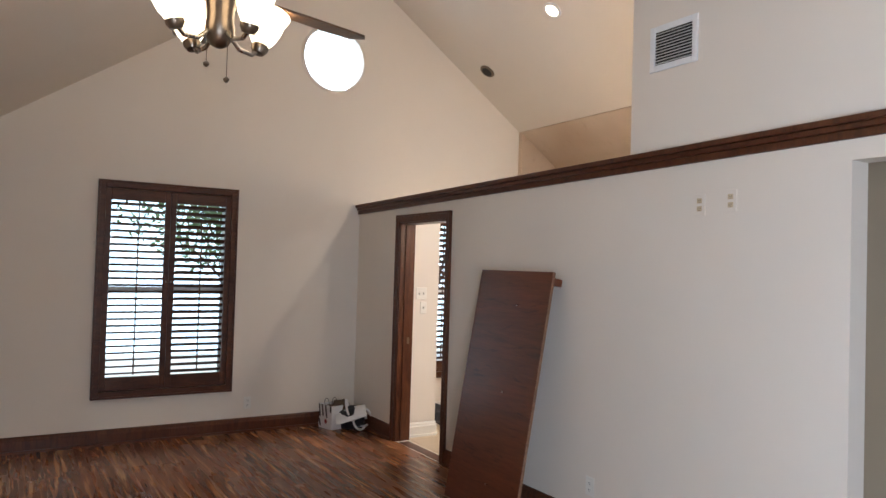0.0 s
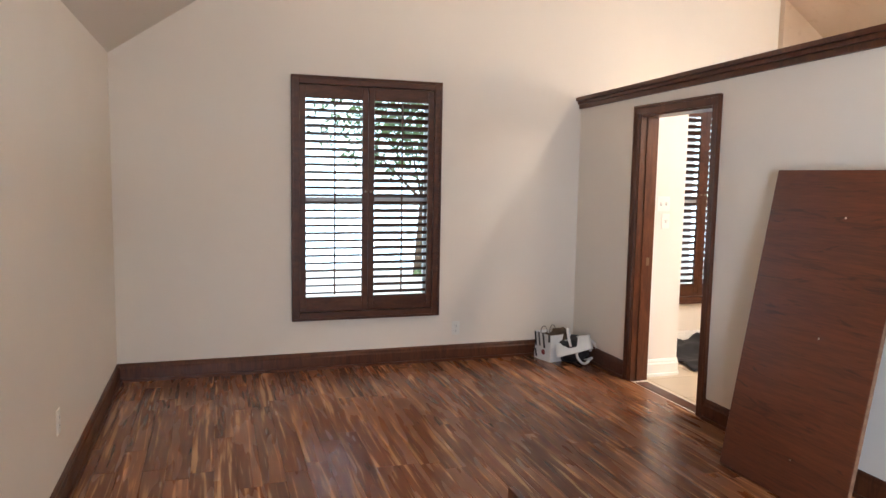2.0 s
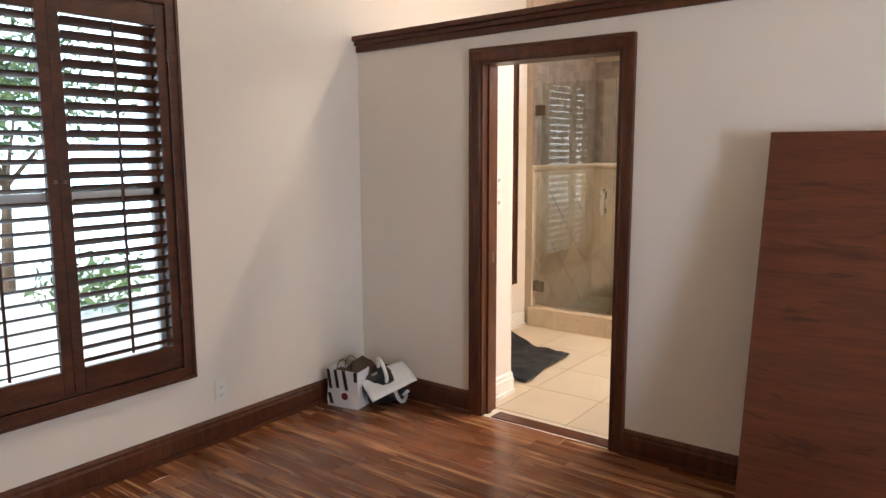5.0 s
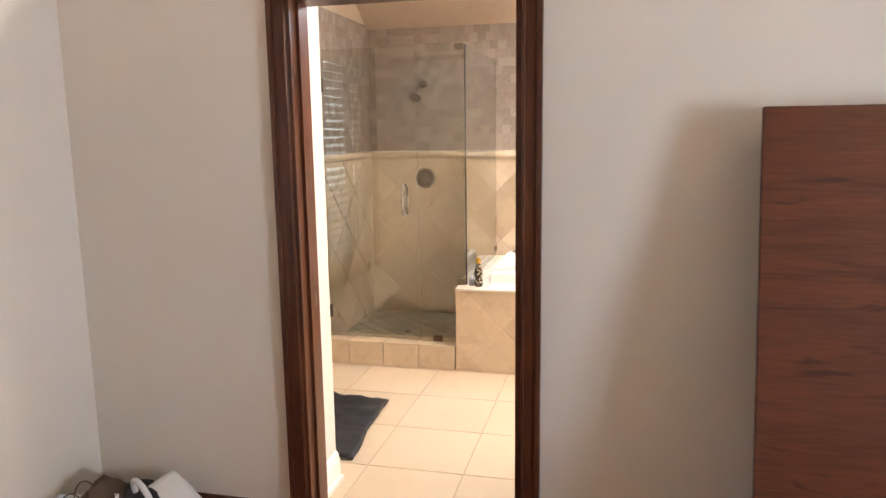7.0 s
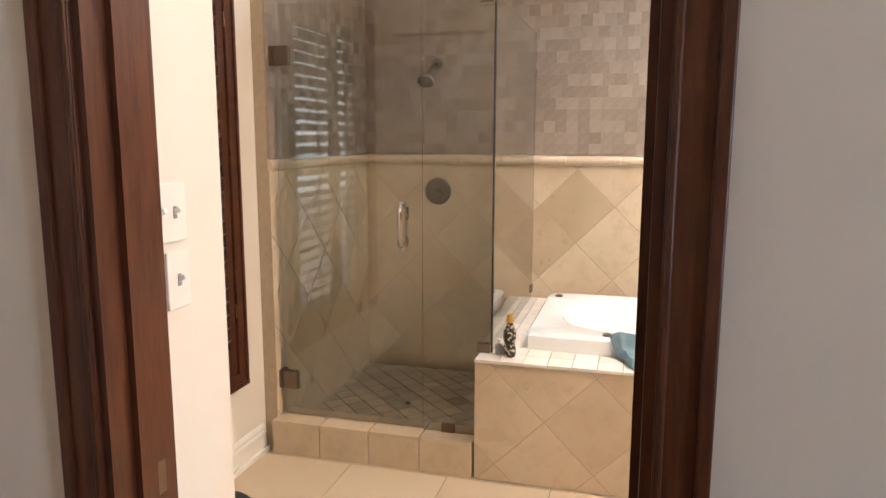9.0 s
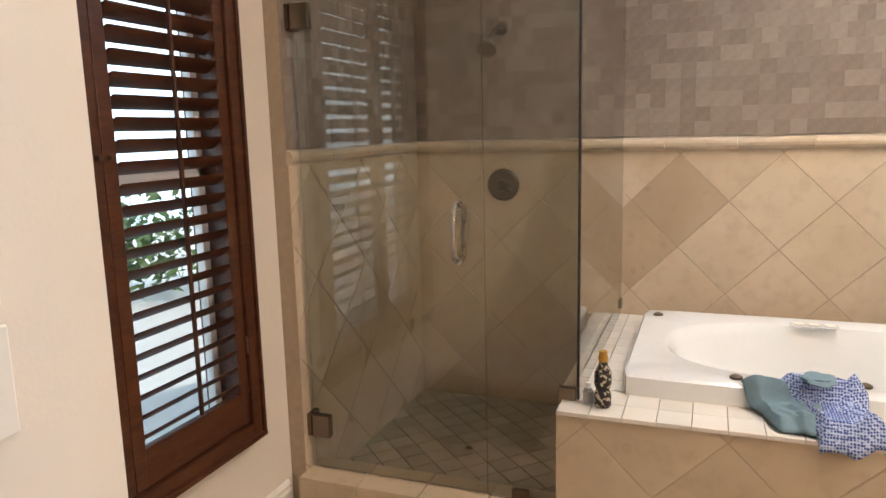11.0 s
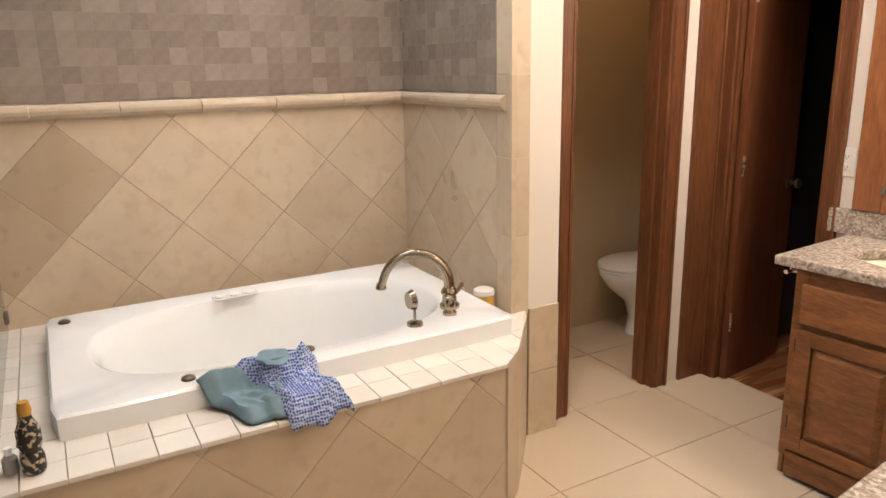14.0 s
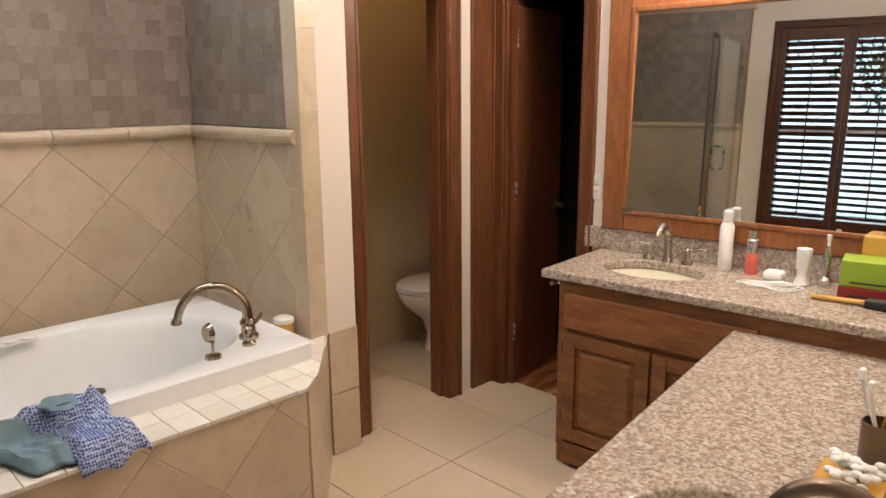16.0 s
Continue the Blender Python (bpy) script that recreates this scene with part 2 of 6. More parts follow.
def granite(nt, n, l, p):
    v = coords(nt)
    vo = n.new("ShaderNodeTexVoronoi")
    vo.inputs["Scale"].default_value = 125
    l.new(v, vo.inputs["Vector"])
    sep = n.new("ShaderNodeSeparateColor")
    l.new(vo.outputs["Color"], sep.inputs[0])
    c = ramp(nt, sep.outputs[0], [(0.0, (0.17, 0.125, 0.095)), (0.3, (0.27, 0.21, 0.165)), (0.6, (0.39, 0.325, 0.265)), (0.9, (0.56, 0.50, 0.43))])
    c = mix(nt, 0.35, c, ramp(nt, noise_of(nt, v, 48, 5, 0.7), [(0.35, (0.19, 0.135, 0.10)), (0.68, (0.54, 0.46, 0.385))]))
    l.new(c, p.inputs["Base Color"])
    p.inputs["Roughness"].default_value = 0.16


def metal(colour, rough):
    def f(nt, n, l, p):
        p.inputs["Metallic"].default_value = 1
        p.inputs["Base Color"].default_value = (*colour, 1)
        rr = nt.nodes.new("ShaderNodeMapRange")
        rr.inputs["To Min"].default_value, rr.inputs["To Max"].default_value = rough * 0.7, rough * 1.3
        l.new(noise_of(nt, coords(nt), 25, 3), rr.inputs["Value"])
        l.new(rr.outputs[0], p.inputs["Roughness"])
    return f


def plain(colour, rough=0.4, spec=0.5, vary=0.06, scale=14):
    def f(nt, n, l, p):
        a = noise_of(nt, coords(nt), scale, 4)
        l.new(mix(nt, a, tuple(x * (1 - vary) for x in colour), tuple(min(1, x * (1 + vary)) for x in colour)), p.inputs["Base Color"])
        p.inputs["Roughness"].default_value = rough
        p.inputs["Specular IOR Level"].default_value = spec
    return f


def glow(colour, strength):
    def f(nt, n, l, p):
        p.inputs["Base Color"].default_value = (*colour, 1)
        p.inputs["Emission Color"].default_value = (*colour, 1)
        p.inputs["Emission Strength"].default_value = strength
    return f


def glass(tint, rough=0.0):
    def f(nt, n, l, p):
        p.inputs["Base Color"].default_value = (*tint, 1)
        p.inputs["Roughness"].default_value = rough
        p.inputs["IOR"].default_value = 1.5
        p.inputs["Transmission Weight"].default_value = 1.0
    return f


M = {}
for key, build in {
    "wall": paint((0.77, 0.697, 0.602), 0.7),
    "bath_wall": paint((0.77, 0.70, 0.61), 0.6),
    "ceiling": paint((0.70, 0.63, 0.54), 0.8),
    "trim": wood((0.040, 0.012, 0.006), (0.135, 0.044, 0.018), 0.34, (9, 9, 1.2)),
    "trim_bath": wood((0.080, 0.027, 0.012), (0.21, 0.082, 0.033), 0.34, (9, 9, 1.2)),
    "shutter": wood((0.036, 0.011, 0.006), (0.115, 0.040, 0.017), 0.36, (2, 9, 9)),
    "floor": strand_floor,
    "subfloor": plain((0.02, 0.012, 0.008), 0.8),
    "board": board_grain,
    "board_edge": wood((0.15, 0.07, 0.04), (0.34, 0.20, 0.12), 0.5),
    "oak": wood((0.105, 0.036, 0.013), (0.31, 0.13, 0.048), 0.36, (3.0, 14, 14), 1.6, 0.1),
    "mirror_wood": wood((0.16, 0.054, 0.020), (0.33, 0.13, 0.048), 0.3, (9, 9, 2), 1.6, 0.2),
    "travertine": stone((0.52, 0.405, 0.275), (0.64, 0.525, 0.385), (0.44, 0.33, 0.22), 0.28, 2.2, 0.055, 0.62),
    "travertine_dark": stone((0.38, 0.28, 0.18), (0.48, 0.37, 0.25), (0.30, 0.21, 0.13), 0.28, 2.2, 0.05),
    "floor_stone": stone((0.53, 0.425, 0.30), (0.61, 0.505, 0.375), (0.50, 0.39, 0.27), 0.34, 1.1, 0.03, 0.92),
    "mosaic": island_stone((0.195, 0.148, 0.113), (0.325, 0.265, 0.213)),
    "shower_stone": stone((0.36, 0.31, 0.24), (0.50, 0.45, 0.37), (0.28, 0.22, 0.16), 0.35, 3.0, 0.14),
    "deck_tile": stone((0.68, 0.62, 0.53), (0.80, 0.75, 0.68), (0.64, 0.57, 0.48), 0.25, 2.0, 0.06, 0.82),
    "grout": plain((0.43, 0.34, 0.245), 0.9, 0.2, 0.15, 40),
    "grout_light": plain((0.50, 0.40, 0.285), 0.9, 0.2, 0.12, 40),
    "deck_joint": plain((0.27, 0.205, 0.15), 0.9, 0.2, 0.2, 40),
    "mosaic_joint": plain((0.32, 0.265, 0.22), 0.9, 0.2, 0.15, 40),
    "slope_stone": stone((0.46, 0.34, 0.24), (0.62, 0.49, 0.37), (0.36, 0.26, 0.17), 0.5, 1.4, 0.05),
    "porcelain": plain((0.82, 0.82, 0.80), 0.12, 0.5, 0.02),
    "basin": plain((0.80, 0.76, 0.62), 0.14, 0.5, 0.02),
    "nickel": metal((0.42, 0.38, 0.33), 0.28),
    "bronze": metal((0.20, 0.155, 0.115), 0.32),
    "aged_nickel": metal((0.40, 0.335, 0.25), 0.2),
    "chrome": metal((0.75, 0.74, 0.72), 0.12),
    "granite": granite,
    "plate": plain((0.78, 0.75, 0.68), 0.35),
    "white": plain((0.80, 0.80, 0.79), 0.45),
    "door_leaf": wood((0.075, 0.022, 0.010), (0.17, 0.060, 0.025), 0.34, (9, 9, 1.0)),
    "brown_plastic": plain((0.10, 0.065, 0.045), 0.4),
    "black": plain((0.012, 0.012, 0.014), 0.55),
    "dark": plain((0.02, 0.017, 0.016), 0.7),
    "mirror": metal((0.86, 0.88, 0.86), 0.012),
    "pane": glass((0.97, 0.99, 0.98)),
    "shower_glass": glass((0.925, 0.93, 0.865)),
    "lamp_glass": glow((1.0, 0.84, 0.62), 7.0),
    "bulb": glow((1.0, 0.78, 0.50), 30.0),
    "blade": wood((0.05, 0.025, 0.014), (0.16, 0.09, 0.05), 0.4),
    "leaf": plain((0.10, 0.17, 0.06), 0.5, 0.3, 0.5, 3),
    "bark": plain((0.12, 0.085, 0.06), 0.9, 0.2, 0.3),
    "grass": plain((0.09, 0.12, 0.04), 0.9, 0.1, 0.3),
    "paving": plain((0.66, 0.64, 0.61), 0.8, 0.2, 0.15),
    "brown_paper": plain((0.10, 0.065, 0.04), 0.8),
    "grey_cloth": plain((0.30, 0.29, 0.28), 0.9),
    "yellow": plain((0.75, 0.62, 0.02), 0.35),
    "green_box": plain((0.25, 0.38, 0.03), 0.4),
    "red_box": plain((0.22, 0.02, 0.02), 0.4),
    "amber": plain((0.55, 0.30, 0.06), 0.2),
    "pink": plain((0.75, 0.16, 0.12), 0.25),
    "teal": plain((0.175, 0.255, 0.295), 0.9, 0.1, 0.25, 30),
    "silver": metal((0.6, 0.6, 0.62), 0.25),
    # wall cream tinted by warm lamplight; also the tan of the high sockets
    "tan_and_lamplight": paint((0.56, 0.43, 0.27), 0.6),
    # tan darkened to hold the shade of the hall
    "hall_shade_tan": paint((0.42, 0.33, 0.23), 0.7),
    # near black: shade of the unlit closet as wall colour, and dark garments
    "closet_shade_and_cloth": plain((0.035, 0.028, 0.024), 0.8),
}.items():
    M[key] = material(key, build)


def print_cloth(nt, n, l, p):
    v = coords(nt, (1, 1, 1))
    vo = n.new("ShaderNodeTexVoronoi")
    vo.inputs["Scale"].default_value = 120
    vo.inputs["Randomness"].default_value = 0.3
    l.new(v, vo.inputs["Vector"])
    l.new(ramp(nt, vo.outputs["Distance"], [(0.36, (0.045, 0.075, 0.26)), (0.60, (0.45, 0.53, 0.72))]), p.inputs["Base Color"])
    p.inputs["Roughness"].default_value = 0.9


M["print_cloth"] = material("print_cloth", print_cloth)

# ---- the rooms ----
XW, XP, XB, XE = 0.095, 3.84, 3.97, 7.165   # west wall, bedroom and bath face of the partition, east wall
YS, YN, YV = -1.0, 8.37, 4.30               # south wall, window wall, vanity wall
EAVE, PITCH, XR = 2.376, 0.69, 3.65         # eaves, slope of the vault, ridge
XA, YA = 6.27, 5.51                         # end and face of the wall beside the tub
LEDGE = 2.180
TOPZ = EAVE + PITCH * (XR - XW)


def vault(x):
    return EAVE + PITCH * (x - XW) if x < XR else TOPZ - PITCH * (x - XR)


def ledge_at(y):
    """The ledge rises a little from the window wall on."""
    return LEDGE + 0.018 * (YN - y)


def wall(name, bm, label, mat="wall"):
    return setting(name, bm, M[mat], label, "wall")


# window wall under the gable
WIN_A, WIN_B, WIN_Z = (1.36, 2.565), (4.53, 5.735), (0.40, 2.30)
gable = [(XW - 0.15, 0), (XE + 0.15, 0), (XE + 0.15, vault(XE + 0.15) + 0.1), (XR, TOPZ + 0.1), (XW - 0.15, vault(XW - 0.15) + 0.1)]
holes = [rect(a + 0.06, WIN_Z[0] + 0.06, b - 0.06, WIN_Z[1] - 0.06) for a, b in (WIN_A, WIN_B)] + [circle(3.50, 3.73, 0.325)]
wall("wall_north", holed(bmesh.new(), gable, holes, (0, YN, 0), (1, 0, 0), (0, 0, 1), 0.16), "cream painted gable wall with two windows and a round one")
wall("wall_west", holed(bmesh.new(), [(YS - 0.1, 0), (YN, 0), (YN, EAVE + 0.02), (YS - 0.1, EAVE + 0.02)], [rect(-0.9, 0.06, 0.95, 2.12)], (XW, 0, 0), (0, 1, 0), (0, 0, 1), 0.15), "plain cream painted side wall with glazed doors")
south = holed(bmesh.new(), [(-XE - 0.15, 0), (-XW + 0.15, 0), (-XW + 0.15, vault(XW - 0.1)), (-XR, TOPZ + 0.1), (-XE - 0.15, vault(XE + 0.1))], [], (0, YS, 0), (-1, 0, 0), (0, 0, 1), 0.15)
wall("wall_south", south, "plain cream painted end wall")
part_wall = holed(bmesh.new(), [(-YN, 0), (-YS, 0), (-YS, LEDGE), (-YN, LEDGE)], [rect(-7.435, 0.001, -6.615, 2.03), rect(-3.29, 0.001, -2.1, 2.15)], (XP, 0, 0), (0, -1, 0), (0, 0, 1), XB - XP)
for v in part_wall.verts:
    if v.co.z > LEDGE - 0.01:
        v.co.z = ledge_at(v.co.y)
wall("wall_partition", part_wall, "cream partition wall, open above its ledge")
wall("wall_upper", boxm((XP, YS, LEDGE + 0.12), (XB, 4.59, 4.66)), "cream wall above the ledge with an air vent")
# hall walls: the shade beyond the opening is painted into the tan
wall("wall_hall", boxm((5.1, 1.4, 0), (5.2, 3.9, 2.4)), "tan hall wall beyond the opening, shade put into its colour", "hall_shade_tan")
wall("wall_hall_side", boxm((XB, 3.9, 0), (5.2, 4.0, 2.4)), "tan hall side wall, shade put into its colour", "hall_shade_tan")
wall("wall_hall_south", boxm((XB, 1.3, 0), (5.2, 1.4, 2.4)), "tan hall end wall, shade put into its colour", "hall_shade_tan")
wall("wall_closet", holed(bmesh.new(), [(-6.33, -0.012), (-5.70, -0.012), (-5.70, vault(5.70)), (-6.33, vault(6.33))], [rect(-6.25, -0.003, -5.78, 2.03)], (0, YV, 0), (-1, 0, 0), (0, 0, 1), 0.12), "warm cream wall with the closet doorway", "bath_wall")
wall("wall_switch", boxm((XB, 7.52, 0), (4.315, YN, LEDGE)), "cream wall block with light switches beside the doorway", "bath_wall")
wall("wall_east", boxm((XE, 2.0, 0), (XE + 0.15, YN, vault(XE) + 0.1)), "outer wall behind the shower and tub", "bath_wall")
wc = holed(bmesh.new(), [(-5.27, -0.012), (-YV + 0.12, -0.012), (-YV + 0.12, vault(6.33)), (-5.27, vault(6.33))], [rect(-5.175, -0.003, -4.635, 2.03)], (6.33, 0, 0), (0, -1, 0), (0, 0, 1), 0.12)
wall("wall_toilet_room", wc, "cream wall with the toilet room doorway", "bath_wall")
wall("wall_tub_end", boxm((XA, 5.27, 0), (XE, YA - 0.02, vault(XA) - 0.02)), "cream wall end between tub and toilet room", "bath_wall")
# toilet room walls: the lamp's amber cast is mixed into the paint
wall("wall_toilet_back", boxm((6.45, 3.62, 0), (XE, 3.74, 2.6)), "back wall of the toilet room, warm lamplight put into its tan", "tan_and_lamplight")
wall("wall_toilet_side", boxm((XE - 0.012, 3.74, 0), (XE - 0.002, 5.27, 2.6)), "sheet on the toilet room's side wall, lamplight put into its tan", "tan_and_lamplight")
# closet walls carry the unlit room's shade in their near-black colour
wall("wall_closet_side", boxm((6.42, 2.2, 0), (6.45, YV - 0.12, 2.6)), "closet side wall, its shade painted near black", "closet_shade_and_cloth")
wall("wall_closet_back", boxm((5.1, 2.1, 0), (6.45, 2.2, 2.6)), "closet back wall, its shade painted near black", "closet_shade_and_cloth")
wall("wall_closet_west", boxm((5.22, 2.2, 0), (5.3, YV - 0.12, 2.6)), "closet inner wall, its shade painted near black", "closet_shade_and_cloth")

for name, xa, xb in (("ceiling_west", XW - 0.15, XR), ("ceiling_east", XR, XE + 0.15)):
    bm = bmesh.new()
    za, zb = (TOPZ - PITCH * (XR - xa), TOPZ) if xb == XR else (TOPZ, TOPZ - PITCH * (xb - XR))
    vs = [bm.verts.new(p) for y in (YS - 0.15, YN + 0.16) for p in ((xa, y, za), (xb, y, zb), (xb, y, zb + 0.15), (xa, y, za + 0.15))]
    for q in ((0, 1, 2, 3), (7, 6, 5, 4), (0, 4, 5, 1), (1, 5, 6, 2), (2, 6, 7, 3), (3, 7, 4, 0)):
        bm.faces.new([vs[k] for k in q])
    bmesh.ops.recalc_face_normals(bm, faces=bm.faces)
    setting(name, bm, M["ceiling"], "white painted sloping vault ceiling", "ceiling")
setting("ceiling_hall", boxm((XB, 1.3, 2.4), (5.2, 4.0, 2.5)), M["ceiling"], "flat white hall ceiling", "ceiling")
setting("ceiling_closet", boxm((5.1, 2.1, 2.6), (6.45, YV - 0.12, 2.7)), M["closet_shade_and_cloth"], "closet ceiling, its shade painted near black", "ceiling")
# stone lining of the slope above shower and tub
bm = bmesh.new()
prism(bm, rect(-YN, 0, -5.52, math.hypot(1, PITCH) * (XE - 5.90)), (XE, 0, vault(XE) - 0.004), (0, -1, 0), Vector((-1, 0, PITCH)).normalized(), 0.012)
setting("ceiling_stone", bm, M["slope_stone"], "beige stone slabs lining the slope above the shower", "ceiling")

setting("ground", boxm((-60, -60, -0.6), (60, 60, -0.25)), M["grass"], "lawn around the house", "ground")
setting("floor_slab", boxm((XW - 0.15, YS - 0.15, -0.25), (XE + 0.15, YN + 0.16, -0.012)), M["subfloor"], "dark bed under the flooring", "floor")
setting("floor_hall", boxm((XP, 1.3, -0.012), (5.2, 4.0, 0.0)), M["floor"], "dark streaked wood floor of the hall", "floor")
setting("floor_closet", boxm((5.1, 2.1, -0.012), (6.45, YV - 0.06, 0.002)), M["floor"], "dark wood floor of the closet", "floor")
setting("pavement", boxm((-14, YN + 0.3, -0.25), (20, 15.9, -0.2)), M["paving"], "grey paved terrace outside the windows", "pavement")

# ---- trim ----


def trim(name, bm, label, mat="trim"):
    return setting(name, bm, M[mat], label, "trim")


def skirting(a, b, side):
    """A moulded baseboard from a to b; side is the way it faces."""
    bm = bmesh.new()
    a, b, s = Vector((*a, 0)), Vector((*b, 0)), Vector((*side, 0))
    prof = [(0.0, 0.0), (0.020, 0.0), (0.020, 0.095), (0.014, 0.108), (0.014, 0.118), (0.006, 0.132), (0.0, 0.135)]
    la, lb = [[bm.verts.new(p + s * d + Vector((0, 0, z))) for d, z in prof] for p in (a, b)]
    for k in range(len(prof)):
        j = (k + 1) % len(prof)
        bm.faces.new((la[k], la[j], lb[j], lb[k]))
    bm.faces.new(la[::-1])
    bm.faces.new(lb)
    # shoe moulding
    box(bm, tuple(min(p, q) for p, q in zip(a + s * 0.018, b + s * 0.034)), tuple(max(p, q) + e for p, q, e in zip(a + s * 0.018, b + s * 0.034, (0, 0, 0.022))))
    bmesh.ops.recalc_face_normals(bm, faces=bm.faces)
    return bm


trim("baseboard", skirting((XW, YN), (XP, YN), (0, -1)), "dark stained wooden baseboard under the window")
trim("baseboard", skirting((XW, YS), (XW, YN), (1, 0)), "dark stained wooden baseboard of the side wall")
trim("baseboard", skirting((XP, YN), (XP, 7.49), (-1, 0)), "short dark wooden baseboard in the corner")
trim("baseboard", skirting((XP, 6.55), (XP, 3.29), (-1, 0)), "dark wooden baseboard of the partition")
trim("baseboard", skirting((XB, 7.52), (4.315, 7.52), (0, -1)), "cream baseboard under the switches", "plate")
trim("baseboard", skirting((4.315, 7.52), (4.315, YN), (1, 0)), "cream baseboard at the wall end", "plate")
trim("baseboard", skirting((4.315, YN), (5.9, YN), (0, -1)), "cream baseboard under the bathroom window", "plate")

bm = bmesh.new()
box(bm, (XP - 0.055, 0.0, LEDGE + 0.036), (XB + 0.03, YN, LEDGE + 0.066), 0.004)
box(bm, (XP - 0.036, 0.0, LEDGE + 0.008), (XP + 0.002, YN, LEDGE + 0.036), 0.006)
box(bm, (XP - 0.02, 0.0, LEDGE - 0.03), (XP + 0.001, YN, LEDGE + 0.008), 0.004)
for v in bm.verts:
    v.co.z += ledge_at(v.co.y) - LEDGE
trim("ledge_trim", bm, "dark moulded wooden ledge capping the partition")


def casing(u0, u1, z1, at, axis, out, w=0.068, t=0.02, depth=0.13, mat="trim", z0=0.0, name="door_frame", label="dark wooden door casing"):
    """Moulded casing with jamb lining round an opening u0..u1 up to z1; the wall face is at 'at', out (+1/-1) is the way it faces."""
    bm = bmesh.new()

    def put(ua, ub, za, zb, d0, d1, bev=0.003):
        lo, hi = sorted((at + out * d0, at + out * d1))
        if axis == "x":
            box(bm, (lo, ua, za), (hi, ub, zb), bev)
        else:
            box(bm, (ua, lo, za), (ub, hi, zb), bev)

    for a, b in ((u0 - w, u0), (u1, u1 + w)):
        put(a, b, z0, z1 + w, 0.0, t)
        o = (a, a + 0.018) if a < u0 else (b - 0.018, b)
        put(o[0], o[1], z0, z1 + w - 0.001, t - 0.002, t + 0.009)
        i = (b - 0.012, b - 0.002) if a < u0 else (a + 0.002, a + 0.012)
        put(i[0], i[1], z0, z1 + 0.01, t - 0.002, t + 0.004)
    put(u0 - w + 0.001, u1 + w - 0.001, z1 + 0.0015, z1 + w + 0.001, 0.0, t + 0.001)
    put(u0 - w + 0.002, u1 + w - 0.002, z1 + w - 0.018, z1 + w + 0.002, t - 0.002, t + 0.010)
    # jamb lining
    put(u0 - 0.001, u0 + 0.014, z0, z1, -depth, 0.012, 0.0)
    put(u1 - 0.014, u1 + 0.001, z0, z1, -depth, 0.012, 0.0)
    put(u0 + 0.014, u1 - 0.014, z1 - 0.014, z1 + 0.001, -depth, 0.012, 0.0)
    # stop
    if depth:
        put(u0 + 0.014, u0 + 0.026, z0, z1 - 0.014, -depth * 0.6, -depth * 0.3, 0.0)
        put(u1 - 0.026, u1 - 0.014, z0, z1 - 0.014, -depth * 0.6, -depth * 0.3, 0.0)
    return trim(name, bm, label, mat)


casing(6.615, 7.435, 2.03, XP, "x", -1)
casing(6.615, 7.435, 2.03, XB, "x", 1, depth=0.0, label="dark wooden casing on the bathroom side")
casing(4.635, 5.175, 2.03, 6.33, "x", -1, 0.07, mat="trim_bath", depth=0.12, label="reddish wooden casing of the toilet room")
casing(5.78, 6.25, 2.03, YV, "y", 1, 0.07, mat="trim_bath", depth=0.12, label="reddish wooden casing of the closet")
trim("corner_trim", boxm((6.31, YV + 0.03, 0), (6.33, 4.475, 2.1), 0.004), "wide reddish wooden corner board by the closet", "trim_bath")
trim("door_strike", boxm((3.925, 7.4185, 0.90), (3.95, 7.4215, 0.96)), "small brass strike plate in the jamb", "bronze")
trim("threshold", boxm((XP + 0.01, 6.63, 0.0), (XB - 0.02, 7.37, 0.006), 0.002), "thin wooden threshold strip between the floors")

# ---- windows with shutters ----


